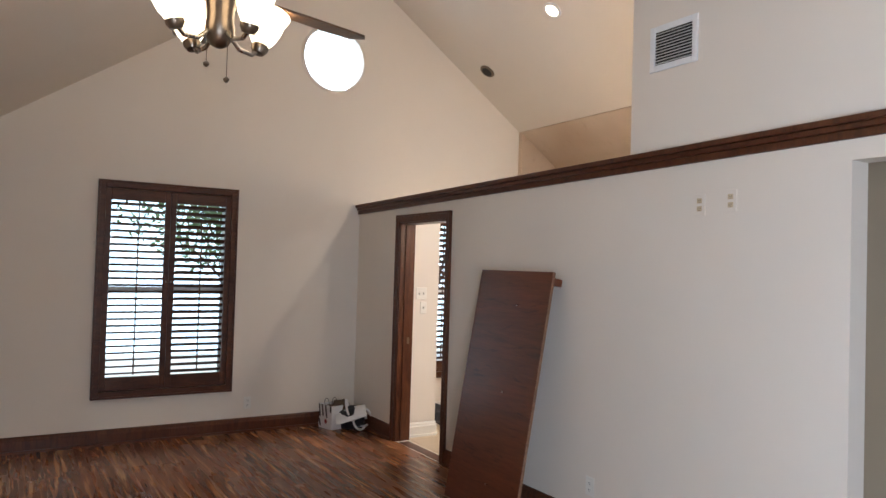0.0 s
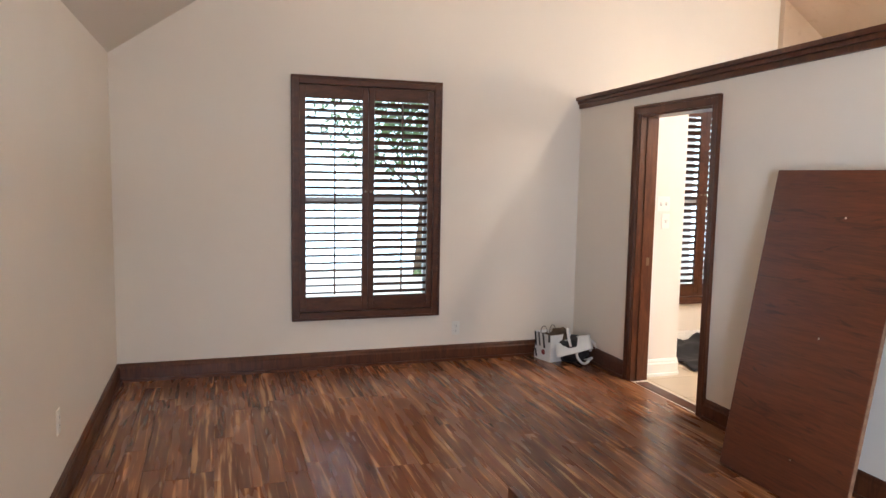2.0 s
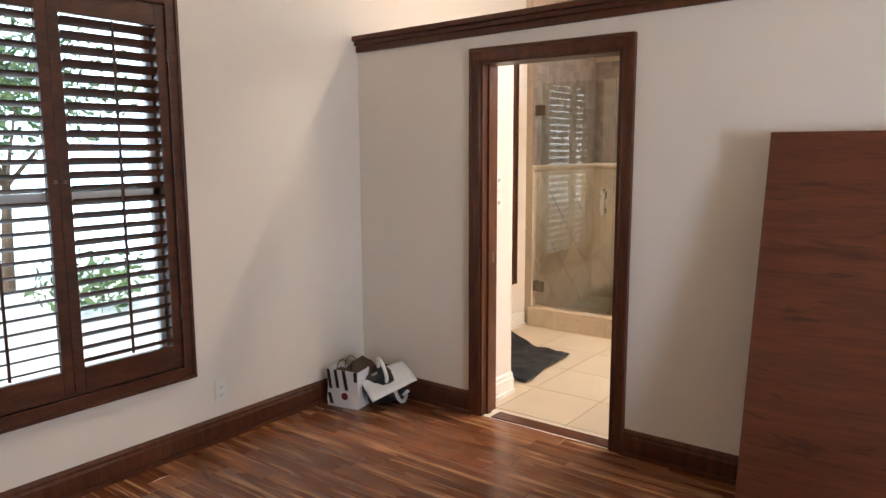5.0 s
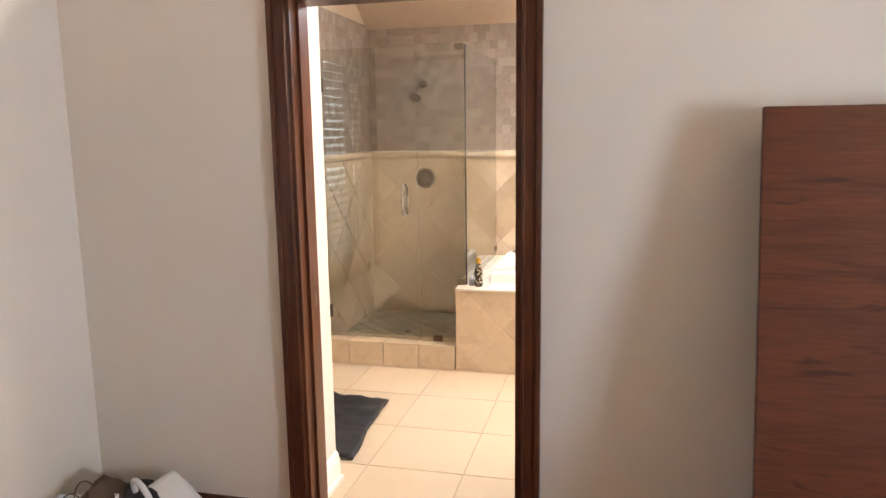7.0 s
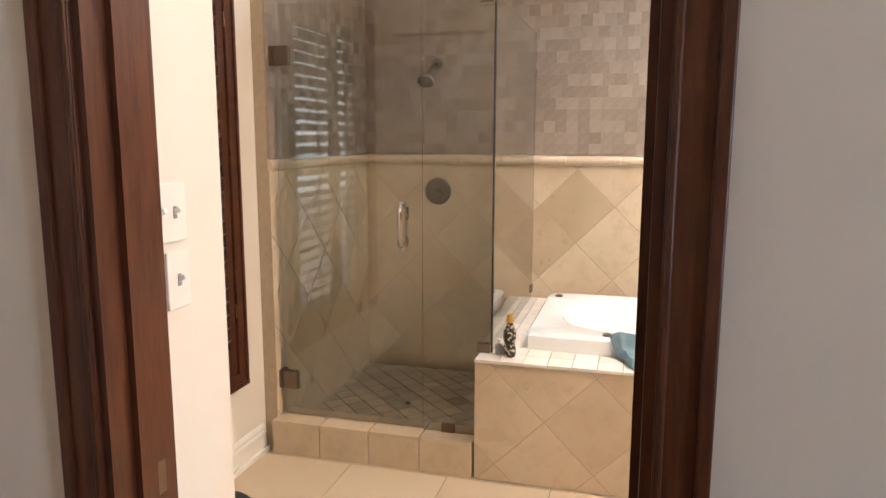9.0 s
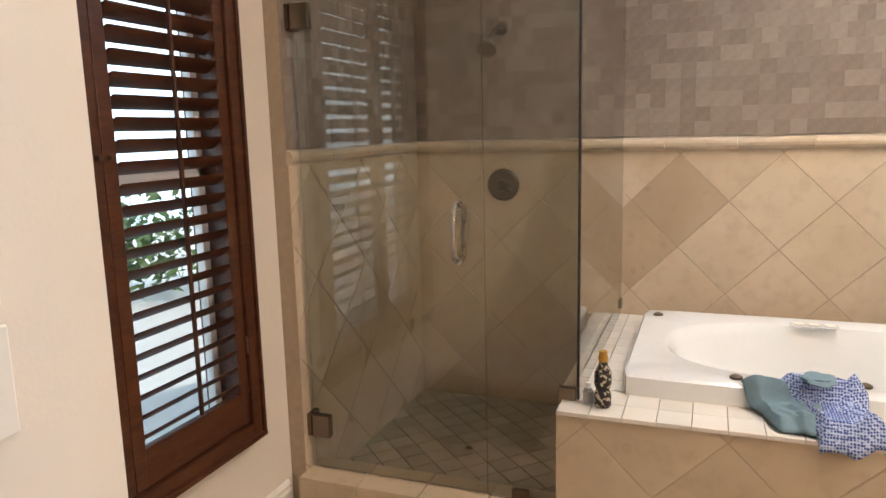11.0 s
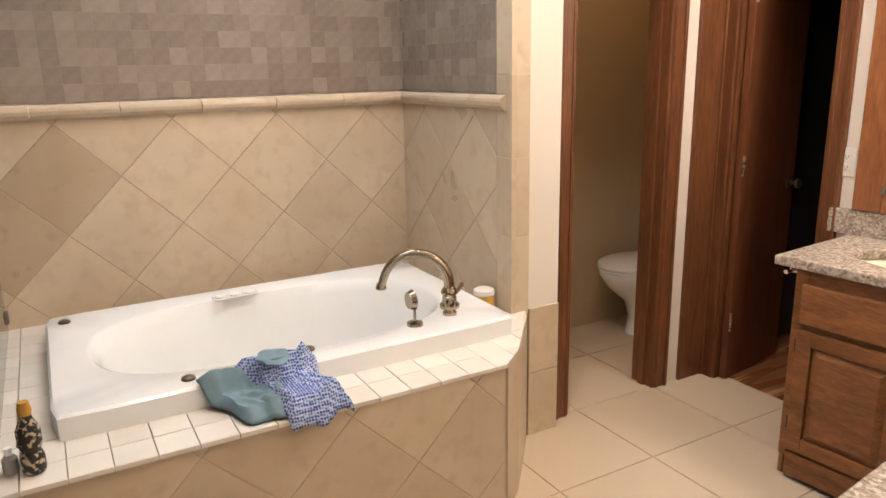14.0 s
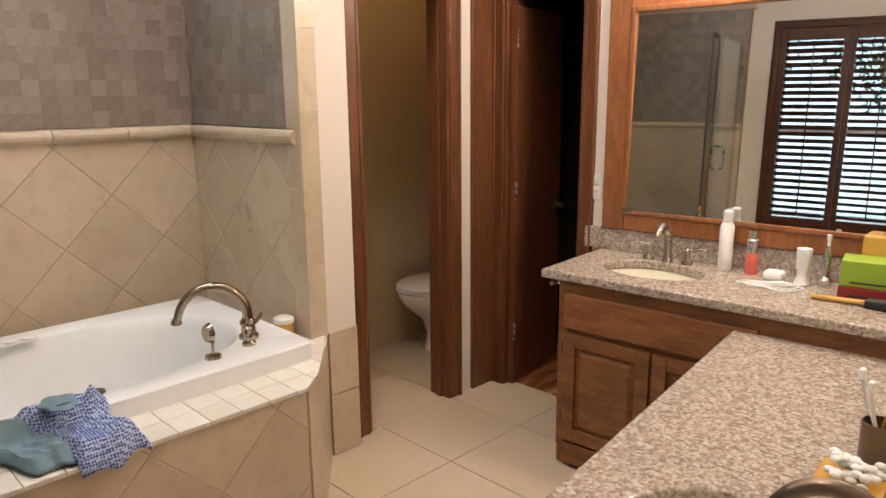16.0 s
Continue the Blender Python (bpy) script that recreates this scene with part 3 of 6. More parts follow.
def shutter_window(name, x0, x1, label, tilts):
    win = thing(name, label, "window", "", "structure")
    z0, z1 = WIN_Z
    w = 0.062
    bm = bmesh.new()
    for a, b, c, d in ((x0, x0 + w, z0, z1), (x1 - w, x1, z0, z1), (x0 + w, x1 - w, z1 - w, z1), (x0 + w, x1 - w, z0, z0 + w)):
        box(bm, (a, YN - 0.03, c), (b, YN, d), 0.004)
    box(bm, (x0, YN - 0.04, z0), (x0 + 0.016, YN - 0.028, z1), 0.003)
    box(bm, (x1 - 0.016, YN - 0.04, z0), (x1, YN - 0.028, z1), 0.003)
    box(bm, (x0, YN - 0.042, z1 - 0.016), (x1, YN - 0.028, z1 + 0.002), 0.003)
    box(bm, (x0, YN - 0.042, z0 - 0.002), (x1, YN - 0.028, z0 + 0.016), 0.003)
    part("casing", bm, M["shutter"], win)
    bm = bmesh.new()
    for a, b, c, d in ((x0 + w, x0 + w + 0.02, z0 + w, z1 - w), (x1 - w - 0.02, x1 - w, z0 + w, z1 - w), (x0 + w, x1 - w, z1 - w - 0.02, z1 - w), (x0 + w, x1 - w, z0 + w, z0 + w + 0.02)):
        box(bm, (a, YN + 0.005, c), (b, YN + 0.15, d))
    part("reveal", bm, M["shutter"], win)
    bm = bmesh.new()
    box(bm, (x0 + w, YN + 0.10, z0 + w), (x1 - w, YN + 0.105, z1 - w))
    pane = part("pane", bm, M["pane"], win)
    pane.visible_shadow = False
    bm = bmesh.new()
    zm = (z0 + z1) / 2
    box(bm, (x0 + w, YN + 0.085, zm - 0.02), (x1 - w, YN + 0.12, zm + 0.02), 0.003)
    box(bm, (x0 + w + 0.015, YN + 0.085, z0 + w), (x0 + w + 0.05, YN + 0.12, z1 - w), 0.003)
    box(bm, (x1 - w - 0.05, YN + 0.085, z0 + w), (x1 - w - 0.015, YN + 0.12, z1 - w), 0.003)
    part("sash", bm, M["white"], win, "white window sash behind the shutters")
    mid = (x0 + x1) / 2
    slat = bmesh.new()
    half = (mid - x0 - w) - 0.002
    st = 0.048
    prof = [(math.cos(a) * 0.031, math.sin(a) * 0.0045) for a in [2 * math.pi * k / 10 for k in range(10)]]
    L = half - 2 * st - 0.004
    ends = [[slat.verts.new((s * L / 2, y, z)) for y, z in prof] for s in (-1, 1)]
    for k in range(10):
        slat.faces.new((ends[0][k], ends[1][k], ends[1][(k + 1) % 10], ends[0][(k + 1) % 10]))
    slat.faces.new(ends[0])
    slat.faces.new(ends[1][::-1])
    bmesh.ops.recalc_face_normals(slat, faces=slat.faces)
    louver = mesh_of("louver", slat, M["shutter"], True)
    for s in (0, 1):
        a = x0 + w + 0.001 if s == 0 else mid + 0.001
        b = a + half
        zb, zt = z0 + w + 0.006, z1 - w - 0.006
        bm = bmesh.new()
        for c, d, e, f in ((a, a + st, zb, zt), (b - st, b, zb, zt), (a + st, b - st, zt - 0.10, zt), (a + st, b - st, zb, zb + 0.115)):
            box(bm, (c, YN - 0.018, e), (d, YN + 0.012, f), 0.003)
        panel = part("shutter", bm, M["shutter"], win)
        lo, hi = zb + 0.115, zt - 0.10
        count = 26
        for k in range(count):
            ob = new("louver", louver)
            ob.parent = panel
            ob.matrix_basis = pose((a + b) / 2, YN - 0.003, lo + (k + 0.5) * (hi - lo) / count, tilts[s] + random.uniform(-1.5, 1.5), 0, 0)
        cx = (a + b) / 2
        part("tilt_rod", boxm((cx - 0.006, YN - 0.043, lo + 0.02), (cx + 0.006, YN - 0.032, hi - 0.01), 0.002), M["shutter"], panel)
        part("knob", rod(bmesh.new(), ((b - 0.02) if s == 0 else a + 0.02, YN - 0.018, 1.42), ((b - 0.02) if s == 0 else a + 0.02, YN - 0.034, 1.42), 0.008), M["bronze"], panel, "small bronze knob")
        for hz in (0.75, 2.0):
            hx = a - 0.001 if s == 0 else b + 0.001
            part("hinge", rod(bmesh.new(), (hx, YN - 0.024, hz - 0.03), (hx, YN - 0.024, hz + 0.03), 0.004), M["bronze"], panel)
    return win


shutter_window("window_1", *WIN_A, "bedroom window with dark brown plantation shutters half open", (-22, -33))
shutter_window("window_2", *WIN_B, "bathroom window with brown plantation shutters half open", (-34, -40))

rw = thing("window_3", "round fixed window high in the gable", "window", "", "structure")
bm = bmesh.new()
ring = []
for r, y in ((0.325, YN + 0.0), (0.325, YN - 0.012), (0.34, YN - 0.014), (0.355, YN - 0.006), (0.357, YN)):
    ring.append([bm.verts.new((3.50 + r * math.cos(2 * math.pi * k / 48), y, 3.73 + r * math.sin(2 * math.pi * k / 48))) for k in range(48)])
for a, b in zip(ring, ring[1:]):
    for k in range(48):
        bm.faces.new((a[k], b[k], b[(k + 1) % 48], a[(k + 1) % 48]))
part("frame", bm, M["wall"], rw)
rod_bm = bmesh.new()
rod(rod_bm, (3.50, YN + 0.10, 3.73), (3.50, YN + 0.104, 3.73), 0.325, None, 48)
rp = part("pane", rod_bm, M["pane"], rw)
rp.visible_shadow = False

# ---- bedroom ----
fan = thing("ceiling_fan", "ceiling fan with brown blades and four lit glass shades", "ceiling fan")
FX, FY, FZ = 1.29, 4.0, 2.50
top = vault(FX)
part("rod", rod(bmesh.new(), (FX, FY, FZ + 0.16), (FX, FY, top), 0.013), M["bronze"], fan)
part("canopy", lathe(bmesh.new(), [(0.02, -0.12), (0.06, -0.09), (0.07, -0.03), (0.07, 0.03)], (FX, FY, top - 0.02)), M["bronze"], fan, "", True)
part("motor", lathe(bmesh.new(), [(0.03, 0.17), (0.10, 0.15), (0.125, 0.10), (0.125, 0.05), (0.09, 0.02), (0.05, 0.0)][::-1], (FX, FY, FZ)), M["bronze"], fan, "", True)
part("light_hub", lathe(bmesh.new(), [(0.012, -0.16), (0.03, -0.15), (0.05, -0.11), (0.045, -0.06), (0.05, 0.0)], (FX, FY, FZ)), M["bronze"], fan, "", True)
blade = bmesh.new()
outline = [(0.14, -0.05), (0.32, -0.066), (0.52, -0.074), (0.585, -0.070), (0.62, -0.03), (0.61, 0.05), (0.52, 0.074), (0.32, 0.066), (0.14, 0.05)]
lo = [blade.verts.new((x, y, 0.0)) for x, y in outline]
hi = [blade.verts.new((x, y, 0.008)) for x, y in outline]
blade.faces.new(lo[::-1])
blade.faces.new(hi)
for k in range(len(outline)):
    j = (k + 1) % len(outline)
    blade.faces.new((lo[k], lo[j], hi[j], hi[k]))
blade_mesh = mesh_of("blade", blade, M["blade"])
arm_bm = bmesh.new()
box(arm_bm, (0.09, -0.02, -0.008), (0.20, 0.02, -0.001), 0.002)
arm_mesh = mesh_of("blade_arm", arm_bm, M["bronze"])
for k in range(5):
    m = pose(FX, FY, FZ + 0.03, 0, 0, 17 + 72 * k) @ pose(0, 0, 0, 11, 0, 0)
    for nm, me in (("blade", blade_mesh), ("blade_arm", arm_mesh)):
        ob = new(nm, me)
        ob.parent, ob.matrix_basis = fan, m
shade_bm = lathe(bmesh.new(), [(0.026, 0.0), (0.045, 0.03), (0.058, 0.07), (0.062, 0.10), (0.075, 0.13), (0.070, 0.13), (0.056, 0.10), (0.050, 0.07), (0.03, 0.03)], n=24)
shade_mesh = mesh_of("shade", shade_bm, M["lamp_glass"], True)
cup_mesh = mesh_of("cup", lathe(bmesh.new(), [(0.008, -0.03), (0.02, -0.028), (0.03, -0.012), (0.03, 0.002)]), M["bronze"], True)
for k in range(4):
    a = radians(20 + 90 * k)
    d = Vector((math.cos(a), math.sin(a), 0))
    c = Vector((FX, FY, FZ - 0.10))
    path = [c + d * 0.03, c + d * 0.08 + Vector((0, 0, -0.045)), c + d * 0.13 + Vector((0, 0, -0.05)), c + d * 0.165 + Vector((0, 0, -0.02))]
    part("lamp_arm", tube(bmesh.new(), path, 0.008), M["nickel"], fan, "", True)
    m = Matrix.Translation(c + d * 0.165 + Vector((0, 0, -0.012))) @ Matrix.Rotation(radians(16), 4, Vector((-d.y, d.x, 0)))
    for nm, me in (("cup", cup_mesh), ("shade", shade_mesh)):
        ob = new(nm, me)
        ob.parent, ob.matrix_basis = fan, m
    lamp("fan_bulb", "POINT", Matrix.Translation(c + d * 0.20 + Vector((0, 0, 0.13))), 8.5, WARM, 0.04)
for dx, dy, dz in ((0.02, -0.03, -0.20), (-0.04, 0.0, -0.15)):
    bm = bmesh.new()
    rod(bm, (FX + dx, FY + dy, FZ - 0.12), (FX + dx, FY + dy, FZ + dz - 0.06), 0.0012, None, 6)
    lathe(bm, [(0.003, 0.0), (0.010, 0.008), (0.010, 0.014), (0.003, 0.02)], (FX + dx, FY + dy, FZ + dz - 0.08), 12)
    part("pull_chain", bm, M["bronze"], fan)

can = thing("recessed_light", "unlit dark recessed light in the white sloping ceiling", "ceiling light")
cx, cy = 5.14, 7.98
mt = Matrix.Translation((cx, cy, vault(cx) - 0.004)) @ Matrix.Rotation(math.atan(PITCH), 4, "Y")
bm = lathe(bmesh.new(), [(0.060, -0.012), (0.085, -0.006), (0.088, 0.0)])
bm.transform(mt)
part("ring", bm, M["bronze"], can, "", True)
bm = lathe(bmesh.new(), [(0.0601, -0.0125), (0.04, -0.008), (0.01, -0.006)])
bm.transform(mt)
part("baffle", bm, M["dark"], can)

vent = thing("air_vent", "white metal air vent with slats, high on the wall", "air vent")
vy0, vy1, vz0, vz1 = 4.115, 4.445, 2.78, 3.04
part("backing", boxm((XP - 0.004, vy0 + 0.03, vz0 + 0.03), (XP - 0.002, vy1 - 0.03, vz1 - 0.03)), M["dark"], vent)
bm = bmesh.new()
for a, b, c, d in ((vy0, vy0 + 0.035, vz0, vz1), (vy1 - 0.035, vy1, vz0, vz1), (vy0 + 0.035, vy1 - 0.035, vz1 - 0.035, vz1), (vy0 + 0.035, vy1 - 0.035, vz0, vz0 + 0.035)):
    box(bm, (XP - 0.014, a, c), (XP - 0.001, b, d), 0.003)
part("frame", bm, M["white"], vent)
for k in range(11):
    z = vz0 + 0.045 + k * 0.017
    bm = boxm((-0.010, vy0 + 0.035, -0.001), (0.006, vy1 - 0.035, 0.001))
    bm.transform(Matrix.Translation((XP - 0.006, 0, z)) @ Matrix.Rotation(radians(-38), 4, "Y"))
    part("slat", bm, M["white"], vent)


def outlet(name, label, m, switch=0, gang=1, blank=False, plate="plate", face="plate"):
    """A wall plate; m carries it from its own frame (x to the right, y up, z out of the wall)."""
    ob = thing(name, label, "light switch" if switch else "wall outlet")
    w = 0.070 + 0.046 * (gang - 1)
    bm = boxm((-w / 2, -0.0575, 0), (w / 2, 0.0575, 0.006), 0.0025)
    bm.transform(m)
    part("plate", bm, M[plate], ob)
    for g in range(gang):
        x = (g - (gang - 1) / 2) * 0.046
        if switch:
            bm = boxm((x - 0.005, -0.012, 0.004), (x + 0.005, 0.012, 0.0075))
            bm.transform(m)
            part("slot", bm, M["grey_cloth"], ob)
            bm = boxm((-0.0035, -0.004, 0), (0.0035, 0.006, 0.016), 0.001)
            bm.transform(m @ Matrix.Translation((x, 0, 0.006)) @ Matrix.Rotation(radians(-25), 4, "X"))
            part("toggle", bm, M["plate"], ob)
        else:
            for s in (-1, 1):
                bm = boxm((x - 0.016, s * 0.021 - 0.014, 0.004), (x + 0.016, s * 0.021 + 0.014, 0.0078), 0.002)
                bm.transform(m)
                sock = part("socket", bm, M[face], ob)
                bm = bmesh.new()
                for dx in (-0.006, 0.006):
                    box(bm, (x + dx - 0.0012, s * 0.021 - 0.003, 0.0076), (x + dx + 0.0012, s * 0.021 + 0.006, 0.0082))
                box(bm, (x - 0.0022, s * 0.021 - 0.010, 0.0076), (x + 0.0022, s * 0.021 - 0.006, 0.0082))
                bm.transform(m)
                part("slots", bm, M["dark"], sock)
    return ob


def facing(p, n):
    n = Vector(n)
    u = Vector((0, 0, 1)).cross(n)
    return Matrix(((u.x, 0, n.x, p[0]), (u.y, 0, n.y, p[1]), (0, 1, 0, p[2]), (0, 0, 0, 1)))


outlet("wall_outlet", "ivory wall outlet under the bedroom window", facing((2.725, YN, 0.275), (0, -1, 0)))
outlet("wall_outlet", "ivory wall outlet on the side wall", facing((XW, 6.33, 0.40), (1, 0, 0)))
outlet("wall_outlet", "white wall outlet low beside the leaning board", facing((XP, 4.86, 0.30), (-1, 0, 0)))
outlet("wall_outlet", "small high wall outlet on the bare wall", facing((XP, 4.085, 2.0), (-1, 0, 0)), plate="wall", face="tan_and_lamplight")
outlet("wall_outlet", "small high cable outlet on the bare wall", facing((XP, 3.895, 2.01), (-1, 0, 0)), plate="wall", face="tan_and_lamplight")
outlet("light_switch", "ivory double light switch by the doorway", facing((4.122, 7.52, 1.366), (0, -1, 0)), 1, 2)
outlet("light_switch", "ivory single light switch below the double one", facing((4.148, 7.52, 1.232), (0, -1, 0)), 1, 1)

# the leaning wooden board
board = thing("leaning_board", "reddish brown wooden tabletop leaning against the wall", "wooden board")
lean = math.atan2(0.275, 1.61)
bm = boxm((0, 0, 0), (0.80, 1.635, 0.024), 0.004)
mb = Matrix.Translation((3.455, 5.905, 0.003)) @ Matrix(((0, math.sin(lean), -math.cos(lean), 0), (-1, 0, 0, 0), (0, math.cos(lean), math.sin(lean), 0), (0, 0, 0, 1)))
bm.transform(mb)
part("panel", bm, M["board"], board)
bm = boxm((0.8005, 0.004, 0.002), (0.803, 1.631, 0.022))
bm.transform(mb)
part("edge_strip", bm, M["board_edge"], board, "pale edge banding")
bm = boxm((0.03, 1.55, -0.075), (0.79, 1.60, -0.001), 0.003)
bm.transform(mb)
part("batten", bm, M["board"], board)
for u, v in ((0.50, 1.40), (0.49, 0.81), (0.47, 0.20)):
    bm = rod(bmesh.new(), (u, v, 0.023), (u, v, 0.036), 0.004, 0.006, 10)
    bm.transform(mb)
    part("screw", bm, M["chrome"], board, "small bright screw head")

# low open wooden crate in the middle of the room
crate = thing("wooden_crate", "low open dark wooden frame standing on the floor", "crate")
for lo, hi, mt_ in (((1.74, 4.20, 0.0), (1.765, 4.93, 0.50), "trim"), ((1.765, 4.20, 0.0), (2.55, 4.225, 0.47), "trim"), ((2.55, 4.20, 0.0), (2.575, 4.62, 0.47), "trim"), ((1.765, 4.595, 0.0), (2.55, 4.62, 0.47), "board")):
    part("panel", boxm(lo, hi, 0.003), M[mt_], crate)

# paper shopping bag
bag = thing("paper_bag", "white paper shopping bag with black pattern and twine handles", "shopping bag")
bm = bmesh.new()
mbag = pose(3.515, 8.195, 0.0, 0, 0, -78) @ Matrix.Scale(0.86, 4)
W, D, H = 0.125, 0.075, 0.27
rings = []
for z, k in ((0.0, 1.0), (0.05, 1.02), (0.15, 0.98), (0.22, 1.0), (H, 1.04)):
    rings.append([bm.verts.new((sx * W * k, sy * D * k + random.uniform(-0.004, 0.004), z)) for sx, sy in ((-1, -1), (0, -1.05), (1, -1), (1.0, 0), (1, 1), (0, 1.05), (-1, 1), (-1.0, 0))])
for a, b in zip(rings, rings[1:]):
    for k in range(8):
        bm.faces.new((a[k], a[(k + 1) % 8], b[(k + 1) % 8], b[k]))
bm.faces.new(rings[0][::-1])
bm.transform(mbag)
sb = part("bag_body", bm, M["white"], bag)
sol = sb.modifiers.new("paper", "SOLIDIFY")
sol.thickness = 0.002
for x0, x1, z0, z1, sk in ((-0.125, -0.100, 0.13, 0.272, 0.02), (-0.066, -0.040, 0.14, 0.272, 0.02), (0.0, 0.028, 0.13, 0.272, 0.025), (0.098, 0.126, 0.20, 0.272, 0.0), (-0.12, -0.09, 0.02, 0.10, 0.02)):
    bm = bmesh.new()
    vs = [bm.verts.new(p) for p in ((x0 + sk, -0.083, z0), (x1 + sk, -0.083, z0), (x1, -0.086, z1), (x0, -0.086, z1))]
    bm.faces.new(vs)
    bm.transform(mbag)
    part("black_band", bm, M["black"], sb, "black printed band")
bm = rod(bmesh.new(), (0.02, -0.080, 0.085), (0.02, -0.0835, 0.085), 0.026, None, 20)
bm.transform(mbag)
part("red_dot", bm, M["red_box"], sb, "dark red printed dot")
for y in (-0.06, 0.05):
    bm = tube(bmesh.new(), arc((0, y, 0.25), 0.055, math.pi, 0, 12, (1, 0, 0), (0, 0, 1.7)), 0.003, 8)
    bm.transform(mbag)
    part("handle", bm, M["brown_paper"], bag, "thin twine handle", True)
bm = boxm((-0.11, -0.065, 0.18), (0.11, 0.065, 0.25), 0.02)
bm.transform(mbag)
part("filling", bm, M["brown_paper"], bag, "brown paper stuffing")

# bundled bag with straps in the corner
heap = thing("cloth_bag", "black and white cloth bag lying in a heap", "bag")


def lump(centre, size, seed, rough=0.2, n=3):
    bm = bmesh.new()
    bmesh.ops.create_icosphere(bm, subdivisions=n, radius=1)
    for v in bm.verts:
        k = 1 + rough * noise.noise(v.co * 1.7 + Vector((seed, 0, 0))) + rough * 0.4 * noise.noise(v.co * 4.5 + Vector((0, seed, 0)))
        v.co = Vector((v.co.x * size[0] * k, v.co.y * size[1] * k, max(-1.0, v.co.z * k) * size[2]))
    bm.transform(Matrix.Translation(centre))
    return bm


part("bag_body", lump((3.665, 8.13, 0.095), (0.135, 0.13, 0.09), 3.1, 0.35), M["black"], heap, "", True)
part("lining", lump((3.60, 8.22, 0.13), (0.10, 0.07, 0.10), 7.7, 0.4), M["brown_paper"], heap, "brown lining", True)
bm = bmesh.new()
bmesh.ops.create_grid(bm, x_segments=12, y_segments=8, size=0.085)
for v in bm.verts:
    v.co.z = 0.012 * noise.noise(v.co * 14) - 1.6 * v.co.y * v.co.y
    v.co.x *= 1.55
bm.transform(pose(3.625, 8.045, 0.150, 26, -18, -28))
sol = part("white_flap", bm, M["white"], heap, "crumpled white flap", True)
sol.modifiers.new("cloth", "SOLIDIFY").thickness = 0.006
for c, r, tl in (((3.70, 8.02, 0.09), 0.075, 20), ((3.755, 8.07, 0.10), 0.07, -40), ((3.60, 8.06, 0.20), 0.06, 60)):
    bm = tube(bmesh.new(), arc((0, 0, 0), r, 0, 5.4, 22, (1, 0, 0), (0, 0.25, 1)), 0.010, 8)
    bm.transform(Matrix.Translation(c) @ Matrix.Rotation(radians(tl), 4, "Z"))
    part("strap", bm, M["white"], heap, "white strap", True)
heap.scale, heap.location = (1.15, 1.15, 1.15), (-0.15 * 3.66 + 0.012, -0.15 * 8.17 - 0.05, 0)

# ---- bathroom ----
slope_turn = Matrix.Rotation(math.atan(PITCH), 4, "Y")
skylight = thing("window_4", "bright skylight in the stone-lined slope", "skylight", "", "structure")
bm = bmesh.new()
box(bm, (-0.16, -0.62, -0.030), (0.16, 0.62, -0.024))
bm.transform(Matrix.Translation((6.62, 6.42, vault(6.62))) @ slope_turn)
part("diffuser", bm, material("skylight_diffuser", glow((0.74, 0.87, 1.0), 30.0)), skylight, "white glowing diffuser")
bm = bmesh.new()
for lo, hi in (((-0.20, -0.66, -0.034), (-0.16, 0.66, -0.012)), ((0.16, -0.66, -0.034), (0.20, 0.66, -0.012)), ((-0.16, -0.66, -0.034), (0.16, -0.62, -0.012)), ((-0.16, 0.62, -0.034), (0.16, 0.66, -0.012))):
    box(bm, lo, hi, 0.003)
bm.transform(Matrix.Translation((6.62, 6.42, vault(6.62))) @ slope_turn)
part("frame", bm, M["white"], skylight)
spr = thing("ceiling_sprinkler", "small metal sprinkler head on the slope", "sprinkler")
part("body", lathe(bmesh.new(), [(0.006, -0.075), (0.022, -0.07), (0.022, -0.066), (0.008, -0.05), (0.008, -0.03), (0.03, -0.022), (0.03, 0.005)], (6.50, 7.98, vault(6.50) - 0.01)), M["nickel"], spr, "", True)

# warm lamps of the bathroom: recessed lights in the vault and the bar above the mirror
for k, (x, y, power) in enumerate(((5.10, 5.35, 18), (4.85, 6.55, 24), (5.86, 5.75, 18))):
    m = Matrix.Translation((x, y, vault(x) - 0.006)) @ slope_turn
    rl = thing("recessed_light", "warm lit recessed light in the white slope", "ceiling light", "lit ceiling lights")
    bm = lathe(bmesh.new(), [(0.062, -0.012), (0.085, -0.006), (0.088, 0.0)])
    bm.transform(m)
    part("ring", bm, M["white"], rl, "", True)
    bm = rod(bmesh.new(), (0, 0, -0.0135), (0, 0, -0.0125), 0.060, None, 24)
    bm.transform(m)
    part("bulb", bm, M["bulb"], rl, "glowing bulb face")
    lamp("bath_spot", "SPOT", look((x, y, vault(x) - 0.06), (x + 0.1, y, 0)), power * 8.6, BATH, 0.08, spot=120)
bar = thing("vanity_light", "bronze light bar with glass bulbs above the mirror", "wall light")
part("bar", boxm((4.35, YV + 0.001, 2.17), (5.35, YV + 0.05, 2.23), 0.008), M["bronze"], bar)
for k in range(4):
    x = 4.47 + 0.253 * k
    part("socket", rod(bmesh.new(), (x, YV + 0.05, 2.20), (x, YV + 0.10, 2.20), 0.022), M["bronze"], bar)
    bm = bmesh.new()
    bmesh.ops.create_icosphere(bm, subdivisions=3, radius=0.045, matrix=Matrix.Translation((x, YV + 0.135, 2.20)))
    part("bulb", bm, M["bulb"], bar, "glowing round bulb", True)
    lamp("vanity_bulb", "POINT", Matrix.Translation((x, YV + 0.24, 2.16)), 29.0, BATH, 0.045)
# added unseen point lamp without a fixture, warms the toilet room
lamp("toilet_room_fill", "POINT", Matrix.Translation((6.8, 4.4, 2.45)), 6, (1.0, 0.62, 0.30), 0.06)

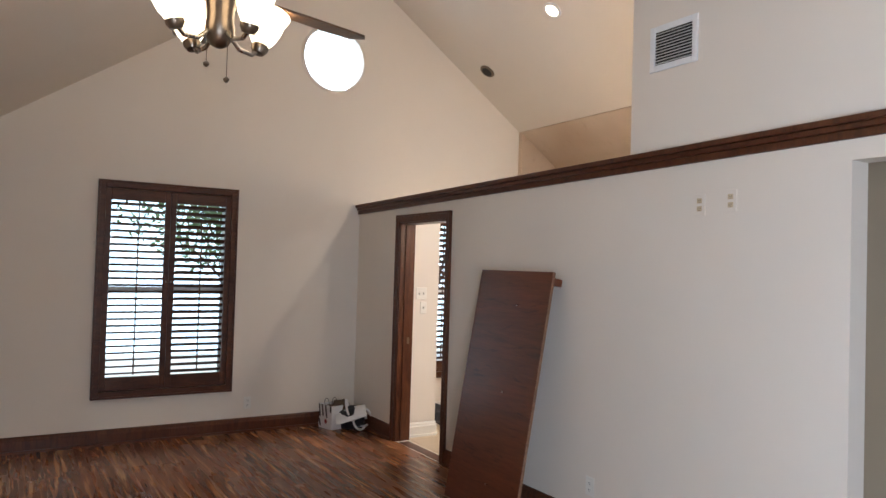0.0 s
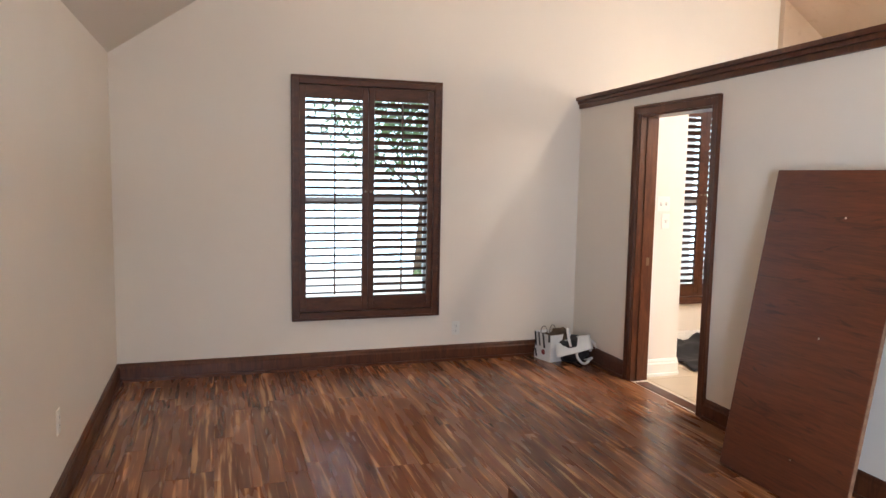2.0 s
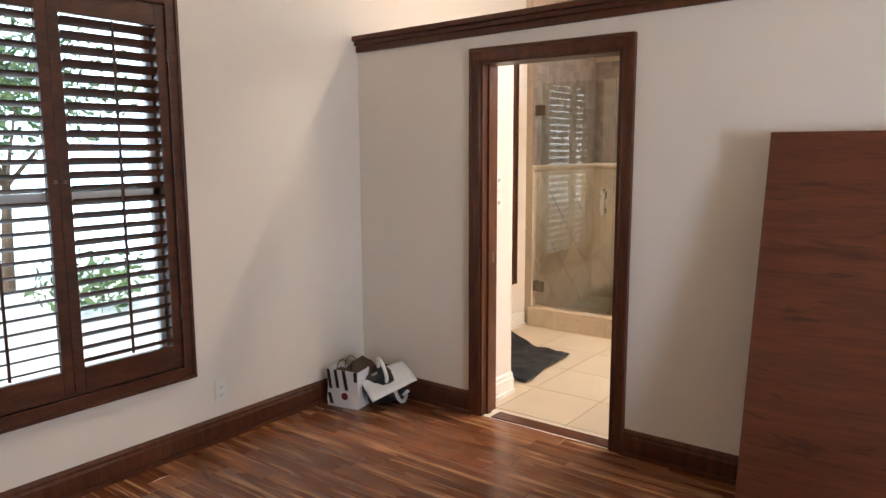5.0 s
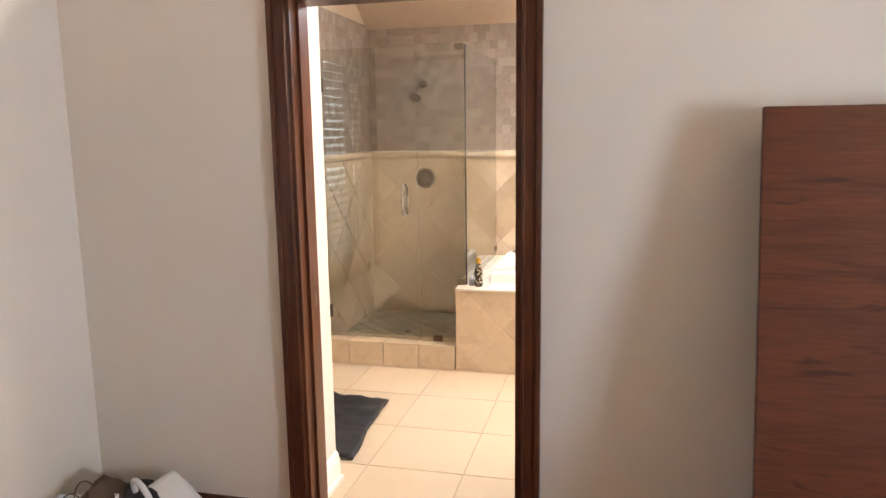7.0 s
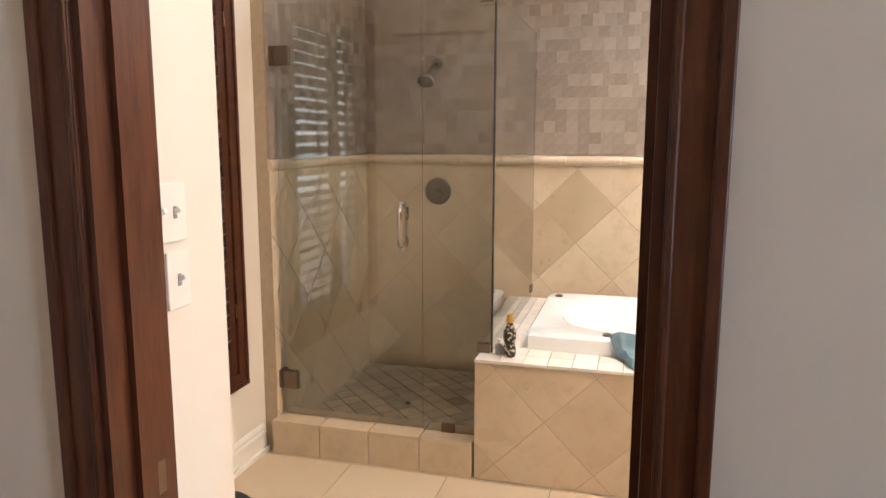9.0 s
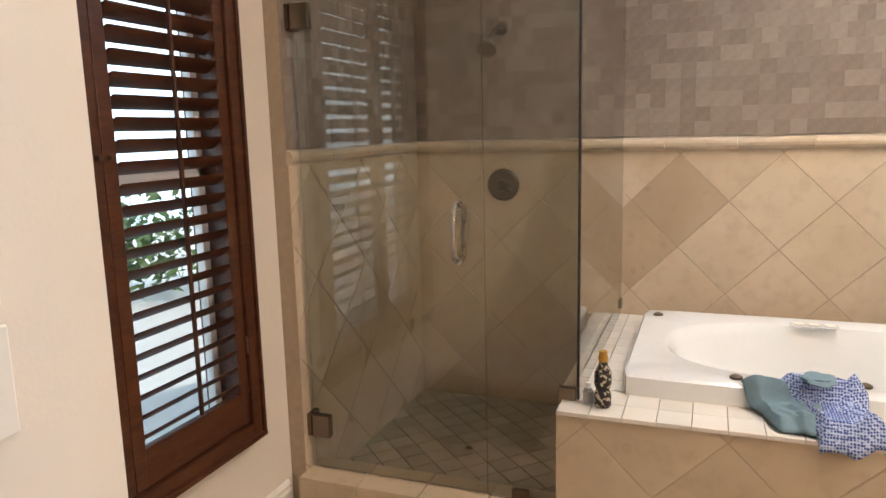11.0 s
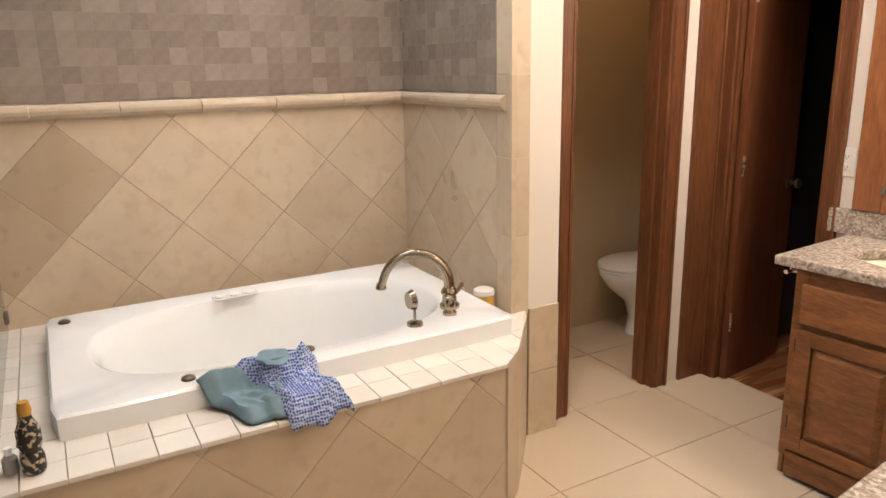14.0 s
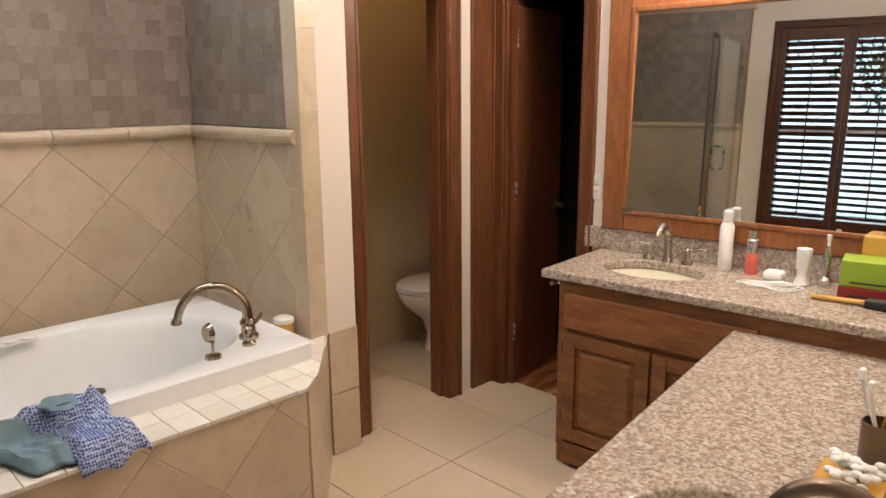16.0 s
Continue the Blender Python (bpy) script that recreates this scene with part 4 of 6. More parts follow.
# platform under the tub, tiled
PX, PZ = 5.87, 0.56
TX0, TX1, TY0, TY1, TZ = 6.07, 7.0, 5.62, 7.118, 0.632
CA, CB = (5.95, 5.70), (XA + 0.01, 5.42)     # the cut-off corner
plat = thing("tub_platform", "tiled tub platform in honey travertine with pale deck tiles", "tub surround", "", "structure")
pts = [(PX + 0.014, 7.305), (XE, 7.305), (XE, YA - 0.02), (XA, YA - 0.02), (XA, 5.27), (CB[0] + 0.006, 5.27), (CB[0] + 0.006, CB[1] + 0.006), (CA[0] + 0.008, CA[1] + 0.014), (PX + 0.014, 5.80)]
bm = holed(bmesh.new(), pts, [rect(TX0 + 0.03, TY0 + 0.03, TX1 - 0.03, TY1 - 0.03)], (0, 0, PZ - 0.014), (1, 0, 0), (0, 1, 0), PZ - 0.015)
part("core", bm, M["deck_joint"], plat)

tub = thing("bathtub", "white acrylic whirlpool tub with an oval basin", "bathtub")
bm = bmesh.new()
n = 64
cxx, cyy = (TX0 + TX1) / 2, (TY0 + TY1) / 2


def squircle(ax, ay, p, z, ox=0.0, oy=0.0):
    out = []
    for k in range(n):
        a = 2 * math.pi * k / n
        c, s = math.cos(a), math.sin(a)
        r = (abs(c) ** p + abs(s) ** p) ** (-1 / p)
        out.append(bm.verts.new((cxx + ox + ax * r * c, cyy + oy + ay * r * s, z)))
    return out


ax, ay = (TX1 - TX0) / 2, (TY1 - TY0) / 2
loops = [squircle(ax, ay, 40, PZ - 0.004), squircle(ax, ay, 40, TZ - 0.008), squircle(ax - 0.008, ay - 0.008, 30, TZ),
         squircle(0.375, 0.635, 2.6, TZ, 0.0, 0.0), squircle(0.360, 0.620, 2.6, TZ - 0.008), squircle(0.345, 0.600, 2.5, TZ - 0.05),
         squircle(0.325, 0.560, 2.6, TZ - 0.16), squircle(0.29, 0.51, 2.8, TZ - 0.32), squircle(0.25, 0.46, 3.0, TZ - 0.40), squircle(0.12, 0.25, 2.2, TZ - 0.42)]
for a, b in zip(loops, loops[1:]):
    for k in range(n):
        bm.faces.new((a[k], a[(k + 1) % n], b[(k + 1) % n], b[k]))
bm.faces.new(loops[-1])
bmesh.ops.recalc_face_normals(bm, faces=bm.faces)
part("shell", bm, M["porcelain"], tub, "", True)
pad = part("control_pad", boxm((6.855, 6.345, TZ - 0.002), (6.915, 6.525, TZ + 0.003), 0.002), M["porcelain"], tub)
for k in range(3):
    bm = lathe(bmesh.new(), [(0.014, 0.0), (0.022, 0.0), (0.022, 0.006), (0.014, 0.006)], (6.885, 6.377 + 0.058 * k, TZ + 0.002), 20)
    part("button_ring", bm, M["plate"], pad)
for x, y in ((6.14, 6.755), (6.165, 6.375), (6.90, 7.055)):
    part("jet_knob", lathe(bmesh.new(), [(0.016, 0.0), (0.022, 0.003), (0.020, 0.010), (0.008, 0.016)], (x, y, TZ - 0.002), 18), M["bronze"], tub, "small dark air control knob", True)

fau = thing("tub_faucet", "brushed nickel gooseneck tub faucet on the tub rim", "faucet")
fb = Vector((6.285, 5.775, TZ))
part("base", lathe(bmesh.new(), [(0.038, 0.0), (0.038, 0.012), (0.028, 0.022), (0.026, 0.05), (0.032, 0.056), (0.032, 0.066), (0.022, 0.08)], fb), M["aged_nickel"], fau, "", True)
d = Vector((0.42, 0.9, 0)).normalized()
path = [fb + Vector((0, 0, 0.07)), fb + Vector((0, 0, 0.085))] + arc(fb + d * 0.125 + Vector((0, 0, 0.09)), 0.125, math.pi, 0.25, 14, d, (0, 0, 1))
path += [path[-1] + d * 0.01 + Vector((0, 0, -0.035))]
part("spout", tube(bmesh.new(), path, 0.021, 14, 0.015), M["aged_nickel"], fau, "", True)
tip = path[-1]
part("spout_tip", lathe(bmesh.new(), [(0.017, 0.0), (0.021, 0.004), (0.019, 0.014), (0.014, 0.024)], (tip.x, tip.y, tip.z - 0.004), 18), M["aged_nickel"], fau, "", True)
part("valve_handle", lathe(bmesh.new(), [(0.026, 0.0), (0.026, 0.01), (0.018, 0.02), (0.02, 0.045), (0.013, 0.06), (0.016, 0.068), (0.008, 0.075)], (6.215, 5.815, TZ), 20), M["aged_nickel"], fau, "", True)
part("diverter", lathe(bmesh.new(), [(0.030, 0.0), (0.028, 0.010), (0.006, 0.016), (0.005, 0.06), (0.004, 0.07)], (6.185, 5.975, TZ), 18), M["aged_nickel"], fau, "", True)
bm = rod(bmesh.new(), (6.20, 5.972, TZ + 0.088), (6.20, 5.990, TZ + 0.088), 0.038, 0.031, 24)
part("lever_disc", bm, M["aged_nickel"], fau, "", True)
side = part("cross_handle", tube(bmesh.new(), [(6.285, 5.745, TZ + 0.055), (6.31, 5.71, TZ + 0.062), (6.345, 5.685, TZ + 0.06)], 0.009), M["aged_nickel"], fau, "", True)

jar = thing("candle_jar", "amber candle jar with a cream lid", "candle")
part("jar", lathe(bmesh.new(), [(0.036, 0.0), (0.042, 0.006), (0.042, 0.055), (0.036, 0.065)], (6.36, 5.572, PZ + 0.003)), M["amber"], jar, "", True)
part("lid", lathe(bmesh.new(), [(0.040, 0.0), (0.043, 0.004), (0.041, 0.020), (0.03, 0.026)], (6.36, 5.572, PZ + 0.067)), M["plate"], jar, "cream lid", True)

bot = thing("shampoo_bottle", "dark patterned bottle with a pale stopper", "bottle")
part("bottle_body", lathe(bmesh.new(), [(0.024, 0.0), (0.028, 0.006), (0.028, 0.045), (0.021, 0.06), (0.028, 0.075), (0.028, 0.115), (0.016, 0.14), (0.013, 0.155)], (5.945, 7.165, PZ + 0.002)), material("bottle_pattern", lambda nt, nn, l, p: l.new(ramp(nt, noise_of(nt, coords(nt), 70, 1), [(0.52, (0.012, 0.008, 0.006)), (0.62, (0.5, 0.42, 0.3))]), p.inputs["Base Color"])), bot, "", True)
part("stopper", lathe(bmesh.new(), [(0.014, 0.0), (0.016, 0.012), (0.012, 0.035)], (5.945, 7.165, PZ + 0.155)), M["amber"], bot, "pale cork stopper", True)
bt2 = thing("small_bottle", "small clear toiletry bottle on the deck", "bottle")
part("bottle_body", lathe(bmesh.new(), [(0.016, 0.0), (0.018, 0.004), (0.018, 0.04), (0.009, 0.05)], (5.965, 7.215, PZ + 0.002)), M["grey_cloth"], bt2, "", True)
part("cap", lathe(bmesh.new(), [(0.009, 0.0), (0.009, 0.018)], (5.965, 7.215, PZ + 0.052)), M["white"], bt2)


def drape(corners, seed, lift, folds, n=30):
    """A folded cloth laid over the tub's front rim and the deck edge; corners: back, back, front, front."""
    bm = bmesh.new()
    bmesh.ops.create_grid(bm, x_segments=n, y_segments=n, size=0.5)
    a, b, c, d = [Vector((*p, 0)) for p in corners]
    for v in bm.verts:
        u, w = v.co.x + 0.5, v.co.y + 0.5
        p = a.lerp(b, w).lerp(d.lerp(c, w), u)
        edge = min(u, 1 - u, w, 1 - w)
        x = p.x + 0.022 * noise.noise(Vector((w * 3, u * 2, seed)))
        y = p.y + 0.028 * noise.noise(Vector((u * 3, seed, w * 2)))
        t = min(1, max(0, (x - 6.025) / 0.05))
        z = PZ + 0.004 + (TZ - PZ) * t * t * (3 - 2 * t)
        if x < PX:
            z -= 1.2 * (PX - x)
        ridge = 0.014 * math.sin(folds * (w + 0.35 * u) + seed) + 0.024 * abs(noise.noise(Vector((u * 3, w * 3, seed)))) + 0.010 * noise.noise(Vector((u * 9, w * 9, seed)))
        v.co = (x, y, z + lift * min(1, edge * 6) + max(0, ridge) * min(1, 0.2 + edge * 4) + 0.006)
    return bm


shirt = thing("folded_trousers", "teal denim garment folded on the tub edge", "clothing")
ob = part("cloth", drape([(6.09, 6.73), (6.11, 6.54), (5.875, 6.50), (5.885, 6.64)], 1.3, 0.034, 7), M["teal"], shirt, "", True)
ob.modifiers.new("thickness", "SOLIDIFY").thickness = 0.012
shirt = thing("folded_shirt", "blue and white printed shirt draped over the tub edge", "clothing")
ob = part("cloth", drape([(6.105, 6.645), (6.12, 6.40), (5.85, 6.35), (5.835, 6.545)], 4.9, 0.048, 9), M["print_cloth"], shirt, "", True)
ob.modifiers.new("thickness", "SOLIDIFY").thickness = 0.008
part("collar", lump((6.04, 6.525, TZ + 0.055), (0.055, 0.05, 0.014), 2.2, 0.4), M["teal"], shirt, "pale blue collar", True)

# shower
curb = thing("shower_curb", "raised stone curb of the shower", "shower curb", "", "structure")
part("core", boxm((PX + 0.012, 7.315, 0), (6.06, YN - 0.06, 0.155)), M["grout_light"], curb)
setting("shower_floor_bed", boxm((6.06, 7.315, -0.01), (XE, YN - 0.03, 0.045)), M["grout"], "grout bed of the shower floor", "floor")
setting("shower_side", boxm((6.06, 7.29, 0.0), (XE, 7.325, PZ)), M["travertine"], "stone side of the tub platform in the shower", "wall")
drn = thing("shower_drain", "round metal shower drain in the floor", "drain")
part("rim", lathe(bmesh.new(), [(0.040, 0.0), (0.054, 0.002), (0.054, 0.004), (0.040, 0.004)], (6.50, 7.86, 0.056)), M["nickel"], drn, "", True)
part("grate", lathe(bmesh.new(), [(0.01, 0.0), (0.041, 0.0), (0.041, 0.003), (0.01, 0.003)], (6.50, 7.86, 0.056)), M["bronze"], drn)

GX = 5.965
enc = thing("shower_enclosure", "frameless glass shower enclosure with a hinged door", "shower enclosure")
door = part("glass_door", boxm((GX, 7.572, 0.175), (GX + 0.005, 8.275, 2.105), 0.001, 1), M["shower_glass"], enc, "clear hinged glass door")
bm = bmesh.new()
holed(bm, [(-7.570, 0.168), (-7.318, 0.168), (-7.318, PZ + 0.004), (-7.250, PZ + 0.004), (-7.250, 2.105), (-7.570, 2.105)], [], (GX, 0, 0), (0, -1, 0), (0, 0, 1), 0.005)
fixed = part("glass_panel", bm, M["shower_glass"], enc, "narrow fixed glass panel")
ret = part("return_panel", boxm((GX + 0.012, 7.246, PZ + 0.004), (XE - 0.016, 7.256, 2.105), 0.001, 1), M["shower_glass"], enc, "glass return panel above the deck")
bm = bmesh.new()
box(bm, (GX - 0.001, 7.246, PZ + 0.006), (GX + 0.012, 7.2505, 2.105))
part("edge_seal", bm, M["dark"], enc, "dark seal at the glass corner")
for z in (1.88, 0.345):
    bm = bmesh.new()
    box(bm, (GX - 0.012, 8.205, z - 0.045), (GX + 0.022, 8.278, z + 0.045), 0.004)
    rod(bm, (GX + 0.005, 8.282, z - 0.045), (GX + 0.005, 8.282, z + 0.045), 0.008)
    box(bm, (GX - 0.010, 8.284, z - 0.045), (GX + 0.06, 8.31, z + 0.045), 0.003)
    part("hinge", bm, M["bronze"], enc, "bronze glass hinge")
for x, y, z in ((GX + 0.005, 7.285, PZ + 0.025), (GX + 0.005, 7.285, 2.09), (GX + 0.005, 7.45, 0.185), (XE - 0.035, 7.251, 0.62), (XE - 0.035, 7.251, 1.88)):
    dx = 0.012 if x < 6.2 else 0.024
    dy = 0.03 if x < 6.2 else 0.013
    part("clamp", boxm((x - dx, y - dy, z - 0.022), (x + dx, y + dy, z + 0.022), 0.003), M["bronze"], enc, "bronze glass clamp")
for s in (-1, 1):
    x = GX + 0.005 + s * 0.055
    path = [(GX + 0.005, 7.663, 1.215)] + [(x - s * 0.015, 7.663, 1.215), (x, 7.663, 1.20), (x, 7.663, 1.04), (x - s * 0.015, 7.663, 1.025), (GX + 0.005, 7.663, 1.025)]
    part("pull_handle", tube(bmesh.new(), path, 0.0095, 12), M["nickel"], enc, "brushed nickel pull handle", True)
for z in (1.215, 1.025):
    part("washer", rod(bmesh.new(), (GX - 0.008, 7.663, z), (GX + 0.018, 7.663, z), 0.015), M["chrome"], enc)

head = thing("wall_shower", "bronze shower head on a short arm", "shower head")
part("flange", rod(bmesh.new(), (XE - 0.032, 7.84, 1.95), (XE - 0.012, 7.84, 1.95), 0.020, 0.034), M["bronze"], head, "", True)
part("arm", tube(bmesh.new(), [(XE - 0.02, 7.84, 1.95), (XE - 0.07, 7.845, 1.95), (XE - 0.12, 7.852, 1.925), (XE - 0.15, 7.857, 1.89)], 0.011), M["bronze"], head, "", True)
bm = lathe(bmesh.new(), [(0.048, -0.055), (0.050, -0.045), (0.034, -0.02), (0.018, 0.0), (0.014, 0.02)])
bm.transform(Matrix.Translation((XE - 0.16, 7.86, 1.875)) @ Matrix.Rotation(radians(40), 4, "Y"))
part("rose", bm, M["bronze"], head, "", True)
val = thing("shower_valve", "round bronze shower valve with a lever", "shower valve")
part("plate", rod(bmesh.new(), (XE - 0.026, 7.835, 1.19), (XE - 0.012, 7.835, 1.19), 0.070, 0.082, 36), M["bronze"], val, "", True)
part("hub", rod(bmesh.new(), (XE - 0.075, 7.835, 1.19), (XE - 0.025, 7.835, 1.19), 0.024, 0.034, 24), M["bronze"], val, "", True)
part("lever", tube(bmesh.new(), [(XE - 0.07, 7.835, 1.19), (XE - 0.085, 7.80, 1.175), (XE - 0.085, 7.775, 1.165)], 0.009), M["bronze"], val, "", True)

# dado moulding
def dado(a, b, out):
    a, b, o = Vector(a), Vector(b), Vector(out)
    prof = [(0.0, -0.030), (0.009, -0.030), (0.011, -0.024), (0.016, -0.021), (0.024, -0.011), (0.027, 0.002), (0.024, 0.014), (0.016, 0.022), (0.009, 0.025), (0.0, 0.028)]
    bm = bmesh.new()
    la, lb = [[bm.verts.new(p + o * d + Vector((0, 0, z))) for d, z in prof] for p in (a, b)]
    for k in range(len(prof)):
        j = (k + 1) % len(prof)
        bm.faces.new((la[k], la[j], lb[j], lb[k]))
    bm.faces.new(la)
    bm.faces.new(lb[::-1])
    bmesh.ops.recalc_face_normals(bm, faces=bm.faces)
    return bm


RZ = 1.382
rail = thing("stone_rail", "rounded beige stone dado rail around the tub and shower", "trim", "", "structure")
for k in range(9):
    y1 = 8.30 - k * 0.31
    part("rail_piece", dado((XE - 0.012, y1, RZ), (XE - 0.012, max(YA, y1 - 0.307), RZ), (-1, 0, 0)), M["travertine"], rail)
for k in range(3):
    x1 = XE - 0.012 - k * 0.31
    part("rail_piece", dado((x1, YA + 0.001, RZ), (max(6.295, x1 - 0.307), YA + 0.001, RZ), (0, 1, 0)), M["travertine"], rail)
for k in range(4):
    x0 = 5.93 + k * 0.31
    part("rail_piece", dado((x0, YN - 0.061, RZ), (min(XE, x0 + 0.307), YN - 0.061, RZ), (0, -1, 0)), M["travertine"], rail)

mat_ = thing("bath_mat", "crumpled black bath mat lying on the tile floor", "bath mat")
bm = bmesh.new()
bmesh.ops.create_grid(bm, x_segments=36, y_segments=32, size=0.5)
for v in bm.verts:
    x, y = v.co.x, v.co.y
    k = 1 + 0.14 * noise.noise(Vector((x * 3, y * 3, 2.0)))
    heap_up = 0.085 * max(0.0, y - 0.05) * (1 + 0.8 * noise.noise(Vector((x * 4, y * 5, 9.0)))) / 0.45
    v.co.x, v.co.y = (x + 0.16 * (y + 0.5)) * 0.74 * k, y * 0.66 * k
    v.co.z = 0.012 + 0.028 * max(0, noise.noise(Vector((x * 5, y * 6, 5.0)))) + 0.012 * abs(noise.noise(Vector((x * 14, y * 14, 1.0)))) + heap_up
bm.transform(pose(4.86, 7.88, 0.006, 0, 0, 3))
ob = part("mat", bm, M["black"], mat_, "", True)
ob.modifiers.new("pile", "SOLIDIFY").thickness = 0.008

# vanities: this corner of the room stands a few degrees out of square
SKEW = Matrix.Translation((5.60, 4.83, 0)) @ Matrix.Rotation(radians(4.5), 4, "Z") @ Matrix.Translation((-5.60, -4.83, 0))


def un(x, y):
    p = SKEW.inverted() @ Vector((x, y, 0))
    return p.x, p.y


square = set(scene.objects)
wall("wall_vanity", boxm((XB - 0.06, YV - 0.12, 0), (5.70, YV, vault(5.6))), "warm cream wall behind the vanity and mirror", "bath_wall")
outlet("wall_outlet", "ivory wall outlet beside the mirror", facing((5.66, YV, 1.124), (0, 1, 0)))
CZ, NZ = 0.845, 0.745
YC = 4.815


def ellipse(cu, cv, a, b, n=40):
    return [(cu + a * math.cos(2 * math.pi * k / n), cv + b * math.sin(2 * math.pi * k / n)) for k in range(n)]


def countertop(name, label, outline, hole, z, thick):
    ct = thing(name, label, "countertop")
    bm = holed(bmesh.new(), outline, [hole], (0, 0, z), (1, 0, 0), (0, 1, 0), thick)
    es = [e for e in bm.edges if abs(e.verts[0].co.z - e.verts[1].co.z) < 1e-5 and len(e.link_faces) == 2 and abs(e.link_faces[0].normal.dot(e.link_faces[1].normal)) < 0.3]
    bmesh.ops.bevel(bm, geom=es, offset=0.008, segments=3, affect="EDGES", profile=0.5)
    part("slab", bm, M["granite"], ct, "", False)
    return ct


def basin(name, label, c, a, b, z):
    s = thing(name, label, "sink")
    bm = bmesh.new()
    loops = []
    for f, dz in ((1.06, 0.0), (1.02, -0.004), (0.98, -0.03), (0.86, -0.09), (0.62, -0.13), (0.25, -0.145), (0.07, -0.148)):
        loops.append([bm.verts.new((c[0] + a * f * math.cos(2 * math.pi * k / 40), c[1] + b * f * math.sin(2 * math.pi * k / 40), z + dz)) for k in range(40)])
    for p, q in zip(loops, loops[1:]):
        for k in range(40):
            bm.faces.new((p[k], p[(k + 1) % 40], q[(k + 1) % 40], q[k]))
    bm.faces.new(loops[-1])
    bmesh.ops.recalc_face_normals(bm, faces=bm.faces)
    bm.faces.ensure_lookup_table()
    if bm.faces[-1].normal.z < 0:
        bmesh.ops.reverse_faces(bm, faces=bm.faces)
    part("bowl", bm, M["basin"], s, "", True)
    part("drain", lathe(bmesh.new(), [(0.012, 0.0), (0.022, 0.001), (0.022, 0.003), (0.012, 0.003)], (c[0], c[1], z - 0.147), 20), M["nickel"], s)
    return s


SA, SB = (5.26, 4.55), un(4.37, 5.985)
FRONT = [un(4.858, 4.70), un(4.625, 6.60)]    # front edge of the lower counter
top1 = countertop("vanity_counter", "speckled pinkish granite counter of the far vanity", [(XB + 0.002, YV + 0.002), (5.615, YV + 0.002), (5.615, YC), (XB + 0.002, YC)], ellipse(*SA, 0.20, 0.142), CZ, 0.038)
part("backsplash", boxm((XB + 0.002, YV + 0.001, CZ), (5.70, YV + 0.021, CZ + 0.098), 0.003), M["granite"], top1)
s1 = basin("sink", "cream oval undermount sink in the far vanity", SA, 0.20, 0.142, CZ - 0.039)
top2 = countertop("vanity_counter", "speckled granite counter beside the doorway, a step lower", [(XB + 0.002, YC - 0.026), (FRONT[0][0], YC - 0.026), (FRONT[1][0], 6.56), (XB + 0.002, 6.56)], ellipse(*SB, 0.20, 0.25), NZ, 0.038)
part("backsplash", boxm((XB + 0.001, 4.83, NZ), (XB + 0.021, 6.56, NZ + 0.098), 0.003), M["granite"], top2)
s2 = basin("sink", "cream oval undermount sink in the lower counter", SB, 0.20, 0.25, NZ - 0.039)
bm = rod(bmesh.new(), (SB[0] + 0.166, SB[1] + 0.03, NZ - 0.09), (SB[0] + 0.157, SB[1] + 0.03, NZ - 0.088), 0.011, None, 16)
part("overflow", bm, M["dark"], s2, "dark overflow hole")


def raised_door(m, w, h, name="door", mat="oak"):
    """A raised-panel door, w by h, in its own frame (x right, y up, z out)."""
    bm = bmesh.new()
    st = 0.055
    for lo, hi in (((0, 0, 0), (st, h, 0.019)), ((w - st, 0, 0), (w, h, 0.019)), ((st, h - st, 0), (w - st, h, 0.019)), ((st, 0, 0), (w - st, st, 0.019))):
        box(bm, lo, hi, 0.003)
    bm.transform(m)
    dr = None
    bp = bmesh.new()
    i = st - 0.004
    lo = [bp.verts.new(p) for p in ((i, i, 0.002), (w - i, i, 0.002), (w - i, h - i, 0.002), (i, h - i, 0.002))]
    j = st + 0.028
    hi = [bp.verts.new(p) for p in ((j, j, 0.018), (w - j, j, 0.018), (w - j, h - j, 0.018), (j, h - j, 0.018))]
    for k in range(4):
        bp.faces.new((lo[k], lo[(k + 1) % 4], hi[(k + 1) % 4], hi[k]))
    bp.faces.new(hi)
    bp.transform(m)
    return bm, bp


van = thing("vanity_cabinet", "reddish oak vanity cabinet with raised-panel doors", "cabinet")
part("body", boxm((XB + 0.002, YV + 0.002, 0.085), (5.53, YC - 0.045, CZ - 0.21), 0.003), M["oak"], van)
part("side_panel", boxm((5.53, YV + 0.002, 0.0), (5.548, YC - 0.040, CZ - 0.040), 0.003), M["oak"], van)
part("toe_kick", boxm((XB + 0.002, YV + 0.002, 0.0), (5.53, YC - 0.10, 0.085)), M["dark"], van)
bm = bmesh.new()
fy = YC - 0.045
for x0, x1, z0, z1 in ((5.50, 5.545, 0.085, 0.80), (4.72, 4.765, 0.085, 0.80), (4.765, 5.50, 0.755, 0.80), (4.765, 5.50, 0.085, 0.135), (4.765, 5.50, 0.585, 0.615), (5.115, 5.15, 0.135, 0.585), (XB + 0.01, 4.72, 0.74, 0.80)):
    box(bm, (x0, fy, z0), (x1, fy + 0.018, z1), 0.002)
part("face_frame", bm, M["oak"], van)
